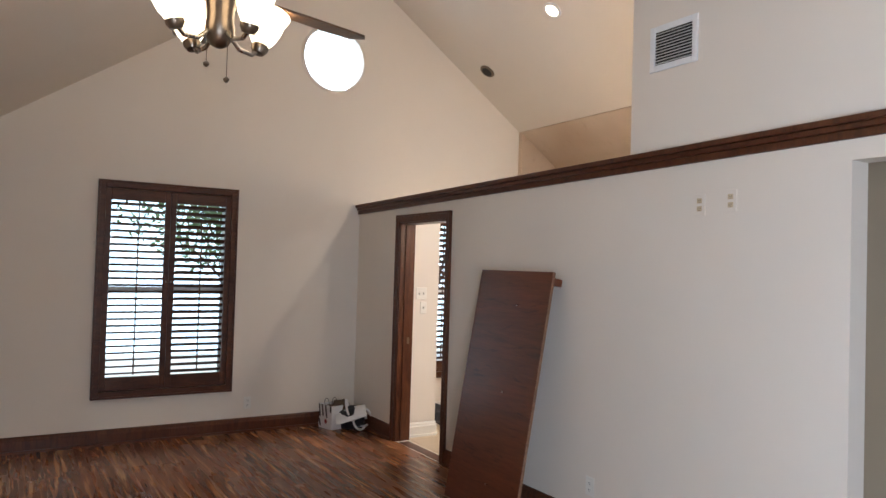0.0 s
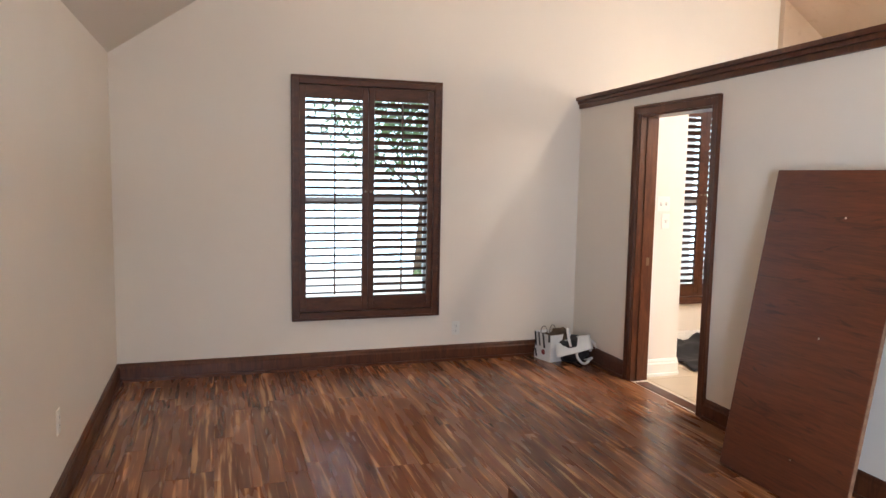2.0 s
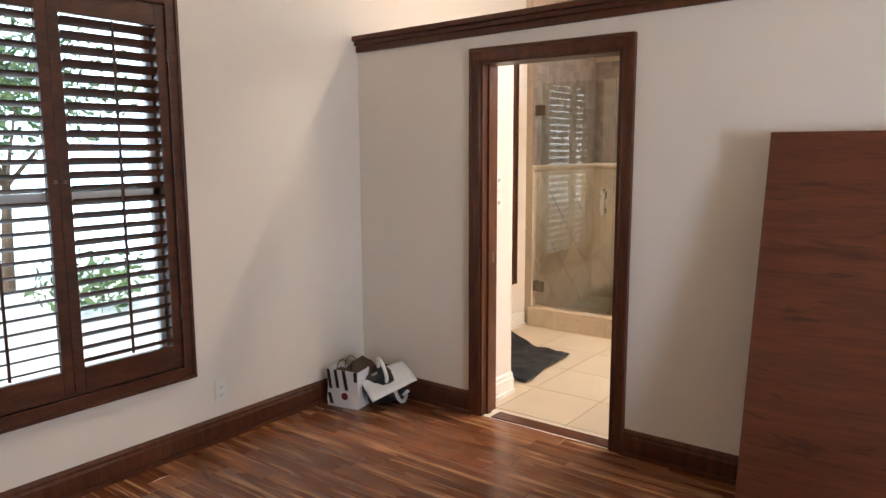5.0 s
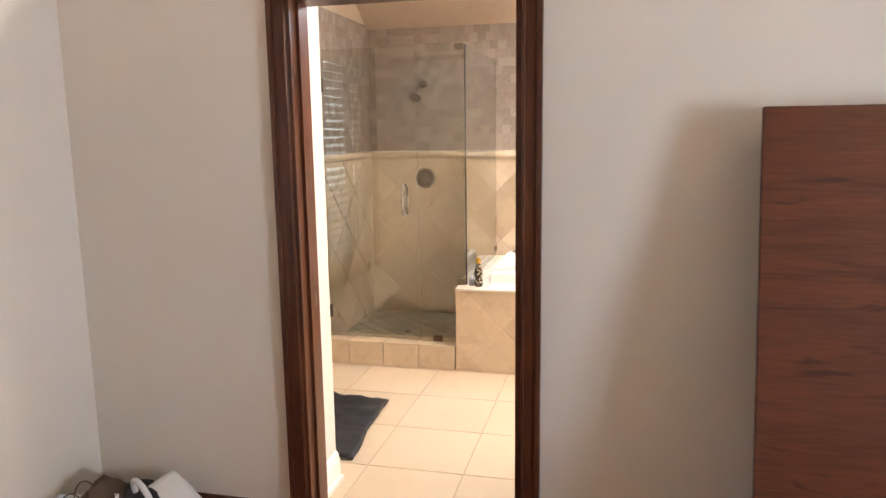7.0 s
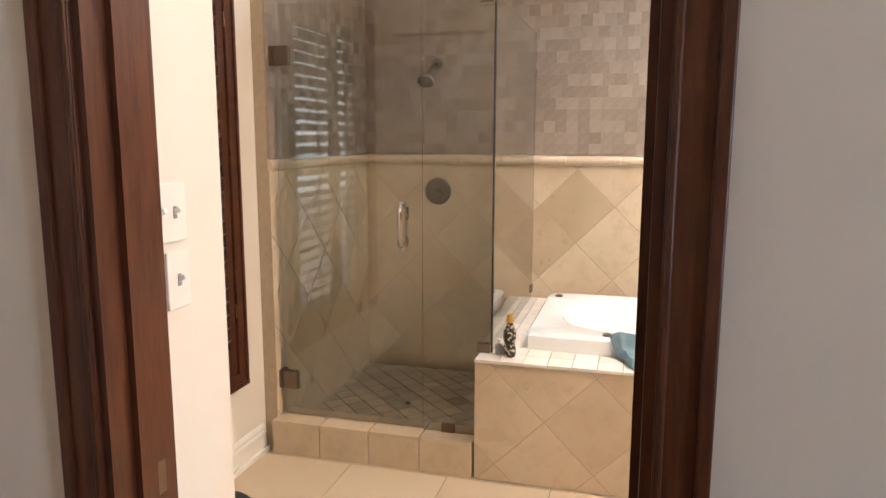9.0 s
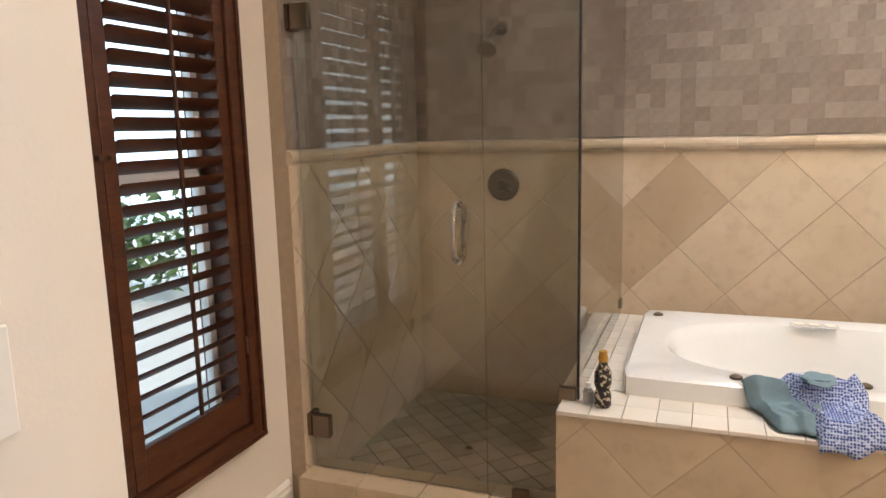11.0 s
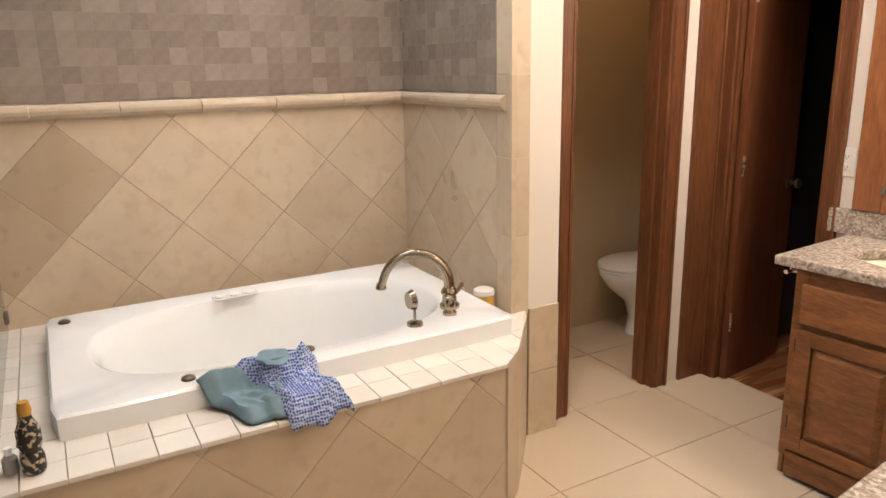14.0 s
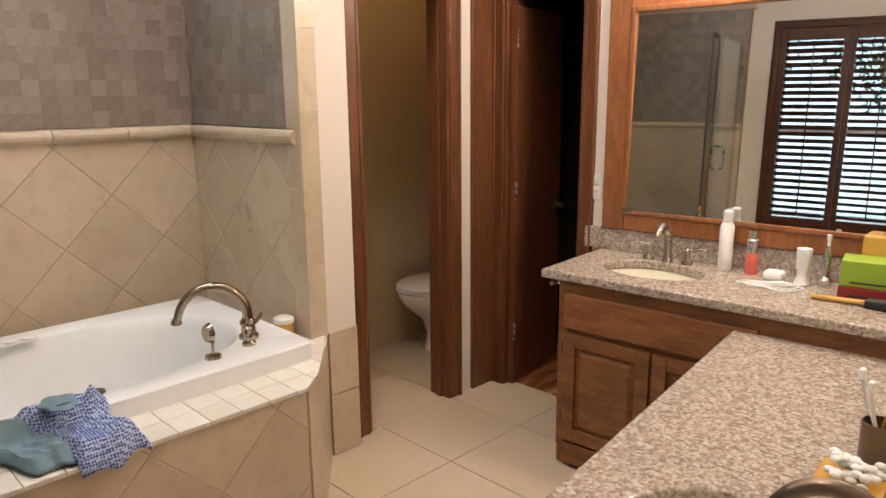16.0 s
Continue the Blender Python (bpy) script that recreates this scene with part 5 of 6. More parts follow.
for x0, x1 in ((5.140, 5.512), (4.760, 5.128)):
    m = Matrix(((-1, 0, 0, x1), (0, 0, 1, fy + 0.018), (0, 1, 0, 0.125), (0, 0, 0, 1)))
    a, b = raised_door(m, x1 - x0, 0.465)
    dr = part("door", a, M["oak"], van, "raised-panel oak door")
    part("panel", b, M["oak"], dr)
    for z in (0.20, 0.50):
        part("hinge", boxm((x1 - 0.002, fy + 0.018, z), (x1 + 0.008, fy + 0.032, z + 0.05), 0.002), M["dark"], dr, "dark hinge")
part("drawer_front", boxm((4.765, fy + 0.018, 0.612), (5.512, fy + 0.037, 0.757), 0.006), M["oak"], van, "false drawer front")
part("kick_drawer", boxm((4.765, fy + 0.018, 0.020), (5.512, fy + 0.034, 0.112), 0.004), M["oak"], van)
tb = thing("towel_bar", "short chrome towel bar on the cabinet side", "towel bar")
for y in (4.72, 4.45):
    part("post", rod(bmesh.new(), (5.548, y, 0.775), (5.60, y, 0.775), 0.012), M["chrome"], tb, "", True)
part("bar", rod(bmesh.new(), (5.595, 4.40, 0.775), (5.595, 4.77, 0.775), 0.008), M["chrome"], tb, "", True)

v2 = thing("vanity_cabinet", "reddish oak cabinet under the lower counter", "cabinet")
part("body", boxm((XB + 0.002, YC - 0.02, 0.085), (4.715, 6.54, NZ - 0.205), 0.003), M["oak"], v2)
part("apron", boxm((4.655, YC - 0.02, NZ - 0.205), (4.715, 6.54, NZ - 0.039), 0.003), M["oak"], v2)
part("toe_kick", boxm((XB + 0.002, YC - 0.02, 0.0), (4.65, 6.54, 0.085)), M["dark"], v2)
for k, y0 in enumerate((4.88, 5.40, 5.92)):
    m = Matrix(((0, 0, 1, 4.715), (1, 0, 0, y0), (0, 1, 0, 0.125), (0, 0, 0, 1)))
    a, b = raised_door(m, 0.49, 0.46)
    dr = part("door", a, M["oak"], v2, "raised-panel oak door")
    part("panel", b, M["oak"], dr)

mir = thing("wall_mirror", "large mirror in a reddish wooden frame above the counter", "mirror")
mx0, mx1, mz0, mz1 = 4.10, 5.505, 1.02, 1.885
bm = boxm((mx0 - mx1, -0.002, mz0 - mz1), (mx1 - mx0, 0.002, mz1 - mz0))
bm.transform(Matrix.Translation(((mx0 + mx1) / 2, YV + 0.017, (mz0 + mz1) / 2)) @ pose(0, 0, 0, 1.2, 0, 0.7) @ Matrix.Scale(0.5, 4, (1, 0, 0)) @ Matrix.Scale(0.5, 4, (0, 0, 1)))
part("glass", bm, M["mirror"], mir, "mirror glass")
for lo, hi in (((mx0 - 0.105, mz0 - 0.075), (mx0, mz1 + 0.09)), ((mx1, mz0 - 0.075), (mx1 + 0.105, mz1 + 0.09)), ((mx0, mz1), (mx1, mz1 + 0.09)), ((mx0, mz0 - 0.075), (mx1, mz0))):
    fr = part("frame", boxm((lo[0], YV + 0.001, lo[1]), (hi[0], YV + 0.030, hi[1]), 0.005), M["mirror_wood"], mir)
bm = bmesh.new()
for lo, hi in (((mx0 - 0.004, mz0 - 0.004), (mx0 + 0.018, mz1 + 0.004)), ((mx1 - 0.018, mz0 - 0.004), (mx1 + 0.004, mz1 + 0.004)), ((mx0 + 0.018, mz1 - 0.018), (mx1 - 0.018, mz1 + 0.004)), ((mx0 + 0.018, mz0 - 0.004), (mx1 - 0.018, mz0 + 0.018))):
    box(bm, (lo[0], YV + 0.017, lo[1]), (hi[0], YV + 0.036, hi[1]), 0.005)
part("inner_bead", bm, M["mirror_wood"], mir)

# sink faucets


def widespread(name, label, base, d, mat, reach=0.12, tall=0.10, r=0.013):
    f = thing(name, label, "faucet")
    b, d = Vector(base), Vector(d).normalized()
    s = Vector((-d.y, d.x, 0))
    part("spout_base", lathe(bmesh.new(), [(0.024, 0.0), (0.024, 0.008), (0.018, 0.016), (0.016, 0.05)], b), M[mat], f, "", True)
    path = [b + Vector((0, 0, 0.03)), b + Vector((0, 0, tall))] + arc(b + d * reach * 0.45 + Vector((0, 0, tall)), reach * 0.45, math.pi, 0.35, 12, d, (0, 0, 1.1))
    part("spout", tube(bmesh.new(), path, r * 1.25, 14, r * 0.9), M[mat], f, "", True)
    for k in (-1, 1):
        c = b + s * 0.085 * k
        part("handle_base", lathe(bmesh.new(), [(0.024, 0.0), (0.024, 0.006), (0.013, 0.022), (0.011, 0.05), (0.014, 0.062), (0.008, 0.07)], c), M[mat], f, "", True)
        part("lever", tube(bmesh.new(), [c + Vector((0, 0, 0.06)), c + s * 0.04 * k + Vector((0, 0, 0.066)), c + s * 0.075 * k + Vector((0, 0, 0.07))], 0.0065, 10, 0.005), M[mat], f, "", True)
    return f


widespread("sink_faucet", "brushed nickel three-piece faucet of the far sink", (5.27, 4.385, CZ), (0, 1, 0), "nickel")
widespread("sink_faucet", "dark nickel faucet of the lower sink", (*un(4.105, 5.905), NZ), (1, 0.2, 0), "bronze", 0.21, 0.085, 0.015)


def bottle(name, label, category, x, y, z, profile, mat, cap=None, cap_mat="white"):
    b = thing(name, label, category)
    part("bottle_body", lathe(bmesh.new(), profile, (x, y, z + 0.0005)), M[mat], b, "", True)
    if cap:
        part("cap", lathe(bmesh.new(), cap, (x, y, z + profile[-1][1] + 0.001)), M[cap_mat], b, "", True)
    return b


bottle("hair_spray", "tall white spray can on the granite counter", "bottle", 5.035, 4.375, CZ, [(0.025, 0), (0.027, 0.004), (0.027, 0.175), (0.020, 0.19)], "white", [(0.016, 0), (0.018, 0.004), (0.018, 0.045), (0.012, 0.052)])
bottle("body_spray", "clear bottle half full of pink liquid", "bottle", 4.93, 4.385, CZ, [(0.021, 0), (0.023, 0.004), (0.023, 0.085)], "pink", [(0.022, 0), (0.022, 0.05), (0.016, 0.056), (0.016, 0.085)], "silver")
bottle("pill_bottle", "white plastic bottle standing by a cable", "bottle", 4.735, 4.43, CZ, [(0.026, 0), (0.028, 0.004), (0.020, 0.03), (0.019, 0.05), (0.024, 0.06), (0.026, 0.115)], "white", [(0.026, 0), (0.026, 0.02)])
bottle("electric_shaver", "slim grey electric toothbrush in its stand", "toothbrush", 4.665, 4.40, CZ, [(0.026, 0), (0.028, 0.025), (0.015, 0.035), (0.014, 0.12), (0.010, 0.15)], "silver", [(0.006, 0), (0.006, 0.02), (0.009, 0.024), (0.009, 0.04)])
sh = thing("white_charger", "small white charger on the counter", "charger")
part("body", boxm((4.80, 4.38, CZ + 0.0005), (4.87, 4.45, CZ + 0.035), 0.012), M["white"], sh, "", True)
cab = thing("charging_cable", "white charging cable lying in loose loops", "cable")
path = []
for k in range(90):
    a = k * 0.33
    path.append((4.80 + 0.075 * math.cos(a) + 0.0011 * k - 0.03, 4.535 + 0.05 * math.sin(a * 1.07) - 0.0003 * k, CZ + 0.004 + 0.003 * (1 + math.sin(k * 0.9))))
part("cable", tube(bmesh.new(), path, 0.0028, 6), M["white"], cab, "", True)
for nm, lb, lo, hi, mt_, rz in (("red_box", "dark red flat box on the counter", (-0.10, -0.07, 0), (0.10, 0.07, 0.045), "red_box", 4), ("green_box", "lime green box stacked on the red one", (-0.095, -0.065, 0.046), (0.10, 0.065, 0.135), "green_box", 7)):
    bx = thing(nm, lb, "box")
    bm = boxm(lo, hi, 0.003)
    bm.transform(pose(4.50, 4.47, CZ + 0.001, 0, 0, rz))
    part("carton", bm, M[mt_], bx)
    bm = boxm((lo[0] + 0.01, hi[1] + 0.0002, lo[2] + 0.012), (hi[0] - 0.03, hi[1] + 0.0012, lo[2] + 0.018))
    bm.transform(pose(4.50, 4.47, CZ + 0.001, 0, 0, rz))
    part("label_bar", bm, M["dark"], bx, "thin dark printed bar")
br = thing("hair_brush", "wooden brush lying in front of the boxes", "brush")
part("handle", tube(bmesh.new(), [(4.66, 4.61, CZ + 0.012), (4.58, 4.605, CZ + 0.013), (4.50, 4.60, CZ + 0.014)], 0.009), M["amber"], br, "", True)
part("head", boxm((4.38, 4.575, CZ + 0.003), (4.50, 4.625, CZ + 0.03), 0.008), M["dark"], br, "", True)
tis = thing("tissue_box", "tan patterned tissue box behind the green box", "tissue box")
part("carton", boxm((4.36, YV + 0.035, CZ + 0.0005), (4.56, YV + 0.10, CZ + 0.20), 0.004), M["amber"], tis)

cup = thing("toothbrush_cup", "dark metal cup with toothbrushes on the lower counter", "cup")
cxy = un(4.255, 5.39)
part("cup", lathe(bmesh.new(), [(0.036, 0), (0.038, 0.004), (0.038, 0.09), (0.034, 0.09), (0.034, 0.01), (0.01, 0.008)], (*cxy, NZ + 0.0005)), M["bronze"], cup, "", True)
for dx, dy, mt_ in ((0.02, 0.05, "white"), (0.05, -0.02, "silver"), (-0.02, 0.04, "amber")):
    brush = part("toothbrush", tube(bmesh.new(), [(cxy[0] - dx * 0.3, cxy[1] - dy * 0.3, NZ + 0.012), (cxy[0] + dx * 0.6, cxy[1] + dy * 0.6, NZ + 0.11), (cxy[0] + dx, cxy[1] + dy, NZ + 0.18)], 0.0045, 8), M[mt_], cup, "", True)
    part("bristles", boxm((cxy[0] + dx - 0.006, cxy[1] + dy - 0.014, NZ + 0.172), (cxy[0] + dx + 0.006, cxy[1] + dy + 0.006, NZ + 0.195), 0.002), M["white"], brush)
tray = thing("soap_tray", "small wooden tray heaped with white cotton pads", "tray")
part("tray", boxm((4.26, 5.57, NZ + 0.0005), (4.39, 5.70, NZ + 0.012), 0.004), M["amber"], tray)
for k in range(44):
    bm = bmesh.new()
    bmesh.ops.create_icosphere(bm, subdivisions=2, radius=0.0095)
    bm.transform(Matrix.Translation((4.325 + random.uniform(-0.05, 0.05), 5.635 + random.uniform(-0.05, 0.05), NZ + 0.019 + 0.013 * (k % 3))) @ Matrix.Diagonal((1.2, 1, 0.8, 1)))
    part("cotton_ball", bm, M["white"], tray, "", True)
bottle("soap_bottle", "bright yellow soap bottle behind the lower sink", "bottle", *un(4.15, 5.725), NZ, [(0.022, 0), (0.025, 0.006), (0.025, 0.08), (0.012, 0.10)], "yellow", [(0.012, 0), (0.012, 0.03)])

for ob in [o for o in scene.objects if o not in square and o.parent is None]:
    ob.matrix_basis = SKEW @ ob.matrix_basis

# toilet room
toi = thing("toilet", "white porcelain toilet with a closed lid", "toilet")
TXC, TYF = 7.06 - 0.16, 4.43
bm = bmesh.new()
loops = []
for z, wx, y0, y1 in ((0.0, 0.10, 3.95, 4.24), (0.10, 0.095, 3.95, 4.22), (0.20, 0.11, 3.93, 4.26), (0.30, 0.165, 3.92, 4.38), (0.37, 0.185, 3.92, TYF), (0.395, 0.185, 3.92, TYF)):
    loops.append([bm.verts.new((TXC + wx * math.cos(2 * math.pi * k / 32), (y0 + y1) / 2 + (y1 - y0) / 2 * math.sin(2 * math.pi * k / 32), z)) for k in range(32)])
for a, b in zip(loops, loops[1:]):
    for k in range(32):
        bm.faces.new((a[k], a[(k + 1) % 32], b[(k + 1) % 32], b[k]))
bm.faces.new(loops[-1])
bm.faces.new(loops[0][::-1])
part("bowl", bm, M["porcelain"], toi, "", True)
for z0, z1, nm in ((0.397, 0.415, "seat"), (0.417, 0.437, "lid")):
    part(nm, lathe(bmesh.new(), [(0.19, z0), (0.195, z0 + 0.005), (0.195, z1 - 0.005), (0.18, z1)], (TXC, 4.175, 0), 36, 1.0, 1.34), M["porcelain"], toi, "", True)
part("tank", boxm((TXC - 0.22, 3.745, 0.40), (TXC + 0.22, 3.93, 0.76), 0.02, 3), M["porcelain"], toi, "", True)
part("tank_lid", boxm((TXC - 0.23, 3.742, 0.76), (TXC + 0.23, 3.94, 0.795), 0.01, 3), M["porcelain"], toi, "", True)
part("flush_lever", tube(bmesh.new(), [(TXC + 0.15, 3.93, 0.70), (TXC + 0.15, 3.95, 0.70), (TXC + 0.09, 3.95, 0.69)], 0.006), M["chrome"], toi, "", True)

# closet door, open inwards
dl = thing("door_1", "reddish brown flat wooden closet door standing open", "door", "", "structure")
ang = math.atan2(-0.47, 0.075)
md = Matrix.Translation((6.208, YV - 0.012, 0.008)) @ Matrix.Rotation(ang, 4, "Z")
bm = boxm((0, -0.0175, 0), (0.50, 0.0175, 1.945), 0.003)
bm.transform(md)
part("leaf", bm, M["door_leaf"], dl)
for s in (-1, 1):
    bm = lathe(bmesh.new(), [(0.026, 0.0), (0.026, 0.006), (0.010, 0.012), (0.010, 0.03), (0.024, 0.042), (0.024, 0.055), (0.012, 0.064)])
    bm.transform(md @ Matrix.Translation((0.445, s * 0.017, 0.92)) @ Matrix.Rotation(radians(-90 * s), 4, "X"))
    part("knob", bm, M["bronze"], dl, "bronze round knob", True)
for z in (0.25, 1.0, 1.75):
    bm = rod(bmesh.new(), (0.0, -0.022, z), (0.0, -0.022, z + 0.09), 0.006)
    bm.transform(md)
    part("hinge", bm, M["nickel"], dl)
rodx = thing("clothes_rail", "metal clothes rail in the dark closet", "clothes rail")
part("rail", rod(bmesh.new(), (5.3, 2.55, 1.75), (6.42, 2.55, 1.75), 0.014), M["nickel"], rodx)
for k in range(7):
    g = thing("hanging_garment", "dark garment hanging from the closet rail", "clothing", "garments in the closet")
    x = 5.45 + 0.13 * k
    bm = bmesh.new()
    bmesh.ops.create_grid(bm, x_segments=10, y_segments=14, size=0.5)
    for v in bm.verts:
        u, w = v.co.x, v.co.y
        v.co = (x + 0.03 * math.sin(u * 14 + k), 2.55 + u * (0.36 + 0.12 * (0.5 - w)), 1.70 - (0.5 - w) * 0.95 - 0.10 * abs(u))
    ob = part("cloth", bm, M["dark" if k % 2 else "closet_shade_and_cloth"], g, "", True)
    ob.modifiers.new("thickness", "SOLIDIFY").thickness = 0.03

# glazed doors behind the walk
gd = thing("window_5", "wide glazed doors behind the walk", "window", "", "structure")
bm = bmesh.new()
for y0, y1, z0, z1 in ((-0.9, -0.83, 0.06, 2.12), (0.88, 0.95, 0.06, 2.12), (-0.03, 0.07, 0.06, 2.12), (-0.83, 0.88, 2.05, 2.12), (-0.83, 0.88, 0.06, 0.14)):
    box(bm, (XW - 0.13, y0, z0), (XW - 0.10, y1, z1), 0.004)
part("frame", bm, M["trim"], gd)
gp = part("pane", boxm((XW - 0.117, -0.85, 0.10), (XW - 0.113, 0.90, 2.10)), M["pane"], gd)
gp.visible_shadow = False

# ---- outside ----


def shrub(name, label, at, size, leaves, seed, trunk=0.0):
    rnd = random.Random(seed)
    t = thing(name, label, "tree" if trunk else "shrub")
    if trunk:
        part("trunk", rod(bmesh.new(), (at[0], at[1], at[2]), (at[0] + 0.1, at[1], at[2] + trunk), 0.085, 0.045, 10), M["bark"], t)
        for k in range(4):
            a = k * 1.6
            part("limb", rod(bmesh.new(), (at[0] + 0.08, at[1], at[2] + trunk * 0.8), (at[0] + math.cos(a) * size[0] * 0.5, at[1] + math.sin(a) * size[1] * 0.5, at[2] + trunk + size[2] * 0.5), 0.032, 0.012, 8), M["bark"], t)
    verts, faces = [], []
    for k in range(leaves):
        c = Vector((rnd.gauss(0, 0.42), rnd.gauss(0, 0.42), rnd.gauss(0, 0.42)))
        if c.length > 1.05:
            c *= 0.9 / c.length
        p = Vector((at[0] + c.x * size[0], at[1] + c.y * size[1], at[2] + trunk + size[2] * (0.75 + c.z * 0.8)))
        u = Vector((rnd.uniform(-1, 1), rnd.uniform(-1, 1), rnd.uniform(-1, 1))).normalized()
        w = u.orthogonal().normalized()
        s = rnd.uniform(0.04, 0.09)
        i = len(verts)
        verts += [p - u * s, p + w * s * 0.45, p + u * s, p - w * s * 0.45]
        faces.append((i, i + 1, i + 2, i + 3))
    me = bpy.data.meshes.new("crown")
    me.from_pydata(verts, [], faces)
    me.materials.append(M["leaf"])
    ob = new("crown", me)
    ob.parent = t
    return t


shrub("garden_shrub", "dense green garden shrub outside the window", (0.2, 12.2, -0.2), (0.9, 0.7, 0.5), 420, 3)
shrub("garden_shrub", "low green garden shrub outside the window", (4.3, 12.8, -0.2), (0.7, 0.6, 0.45), 320, 5)
shrub("garden_tree", "leafy garden tree behind the terrace", (4.2, 14.8, -0.25), (1.9, 0.9, 1.3), 3000, 8, 1.7)
shrub("garden_tree", "leafy garden tree beside the fence", (8.0, 13.8, -0.25), (2.0, 1.2, 1.6), 1100, 12, 1.9)
shrub("garden_shrub", "green shrub outside the bathroom window", (9.4, 12.4, -0.2), (0.9, 0.8, 0.8), 900, 15)
post = thing("terrace_post", "white wooden terrace post", "post")
part("shaft", boxm((6.35, 10.3, -0.2), (6.50, 10.45, 3.2), 0.01), M["white"], post)
part("base", boxm((6.32, 10.27, -0.2), (6.53, 10.48, 0.05), 0.01), M["white"], post)
# added sheet that glows in place of the bright outdoors
setting("backdrop", boxm((-26, 16.0, -0.6), (34, 16.05, 9.0)), material("daylight_glow", glow((0.64, 0.83, 1.0), 4.4)), "glowing sheet standing in for bright daylight beyond the garden", "backdrop")

# ---- laid pieces: planks and tiles ----
floor = thing("floor", "dark brown streaked hardwood strip floor", "floor", "", "structure")
pw, plen = 0.118, 1.22
plank = bmesh.new()
prism(plank, rect(-pw / 2 + 0.0006, -plen / 2 + 0.0008, pw / 2 - 0.0006, plen / 2 - 0.0008), (0, 0, -0.012), (1, 0, 0), (0, 1, 0), 0.012, 0.0012)
plank_mesh = mesh_of("plank", plank, M["floor"])
rnd = random.Random(4)
cols = int((XP - XW) / pw) + 1
for c in range(cols):
    x = XP - pw / 2 - c * pw
    if x < XW - pw / 2:
        continue
    y = YN - rnd.uniform(0.55, 1.3) * plen
    ends = [(y + plen / 2, YN - 0.001)]
    while y - plen / 2 > YS:
        ob = new("plank", plank_mesh)
        ob.parent = floor
        ob.location = (x, y, 0)
        y -= plen
    ends.append((YS + 0.001, y + plen / 2))
    for ya, yb in ends:
        if yb - ya > 0.02:
            bm = prism(bmesh.new(), rect(-pw / 2 + 0.0006, (ya - yb) / 2 + 0.0008, pw / 2 - 0.0006, (yb - ya) / 2 - 0.0008), (0, 0, -0.012), (1, 0, 0), (0, 1, 0), 0.012, 0.0012)
            ob = part("plank", bm, M["floor"], floor)
            ob.location = (x, (ya + yb) / 2, 0)

tiles = thing("bathroom_floor", "large cream travertine floor tiles with tan joints", "floor", "", "structure")
part("joints", boxm((XP + 0.06, 3.74, -0.010), (XE, YN, -0.004)), M["grout"], tiles)
ts = 0.4655
for i in range(-5, 4):
    for j in range(-3, 9):
        x0, y0 = 5.865 + (i - 1) * ts, 7.425 - j * ts
        poly = clip_rect(rect(x0 + 0.0025, y0 + 0.0025, x0 + ts - 0.0025, y0 + ts - 0.0025), XP + 0.065, XE, 3.745, YN)
        if len(poly) < 3 or (x0 > 5.9 and y0 > 5.55):
            continue
        cu, cv = sum(p[0] for p in poly) / len(poly), sum(p[1] for p in poly) / len(poly)
        bm = prism(bmesh.new(), [(a - cu, b - cv) for a, b in poly], (0, 0, -0.005), (1, 0, 0), (0, 1, 0), 0.005, 0.0012)
        ob = part("tile", bm, M["floor_stone"], tiles)
        ob.location = (cu, cv, 0)


def lay(parent, name, polys, o, u, v, h, mat, gap=0.0):
    """Sets each polygon as a stone of its own, its origin at its middle."""
    o, u, v = Vector(o), Vector(u), Vector(v)
    for poly in polys:
        if len(poly) < 3 or abs(area(poly)) < 0.0004:
            continue
        cu, cv = sum(p[0] for p in poly) / len(poly), sum(p[1] for p in poly) / len(poly)
        bm = prism(bmesh.new(), [(a - cu, b - cv) for a, b in poly], (0, 0, 0), u, v, h, 0.0015)
        ob = part(name, bm, M[mat(cu, cv) if callable(mat) else mat], parent)
        ob.location = o + u * cu + v * cv


def diamonds(u0, u1, v0, v1, uo, vo, diag=0.432, gap=0.004):
    out = []
    h = diag / 2
    for i in range(-40, 40):
        for j in range(-20, 20):
            if (i + j) % 2:
                continue
            cu, cv = uo + i * h, vo + j * h
            g = h - gap * 0.7
            poly = clip_rect([(cu - g, cv), (cu, cv - g), (cu + g, cv), (cu, cv + g)], u0, u1, v0, v1)
            if len(poly) > 2:
                out.append(poly)
    return out


def tile_face(name, label, o, u, v, u0, u1, v0, v1, uo, vo, mat, bed="grout", h=0.008, bed_h=0.006):
    f = thing(name, label, "wall", "", "structure")
    bm = prism(bmesh.new(), rect(u0, v0, u1, v1), o, u, v, bed_h, 0.0005)
    part("joints", bm, M[bed], f)
    lay(f, "tile", diamonds(u0 + 0.001, u1 - 0.001, v0 + 0.001, v1 - 0.001, uo, vo), o, u, v, h, mat)
    return f


# far wall, below the rail: a few tiles are darker than the rest
def far_mat(cu, cv):
    return "travertine_dark" if abs(cu + 6.99) < 0.05 and abs(cv - 1.118) < 0.1 or abs(cu + 7.21) < 0.06 and abs(cv - 0.90) < 0.08 else "travertine"


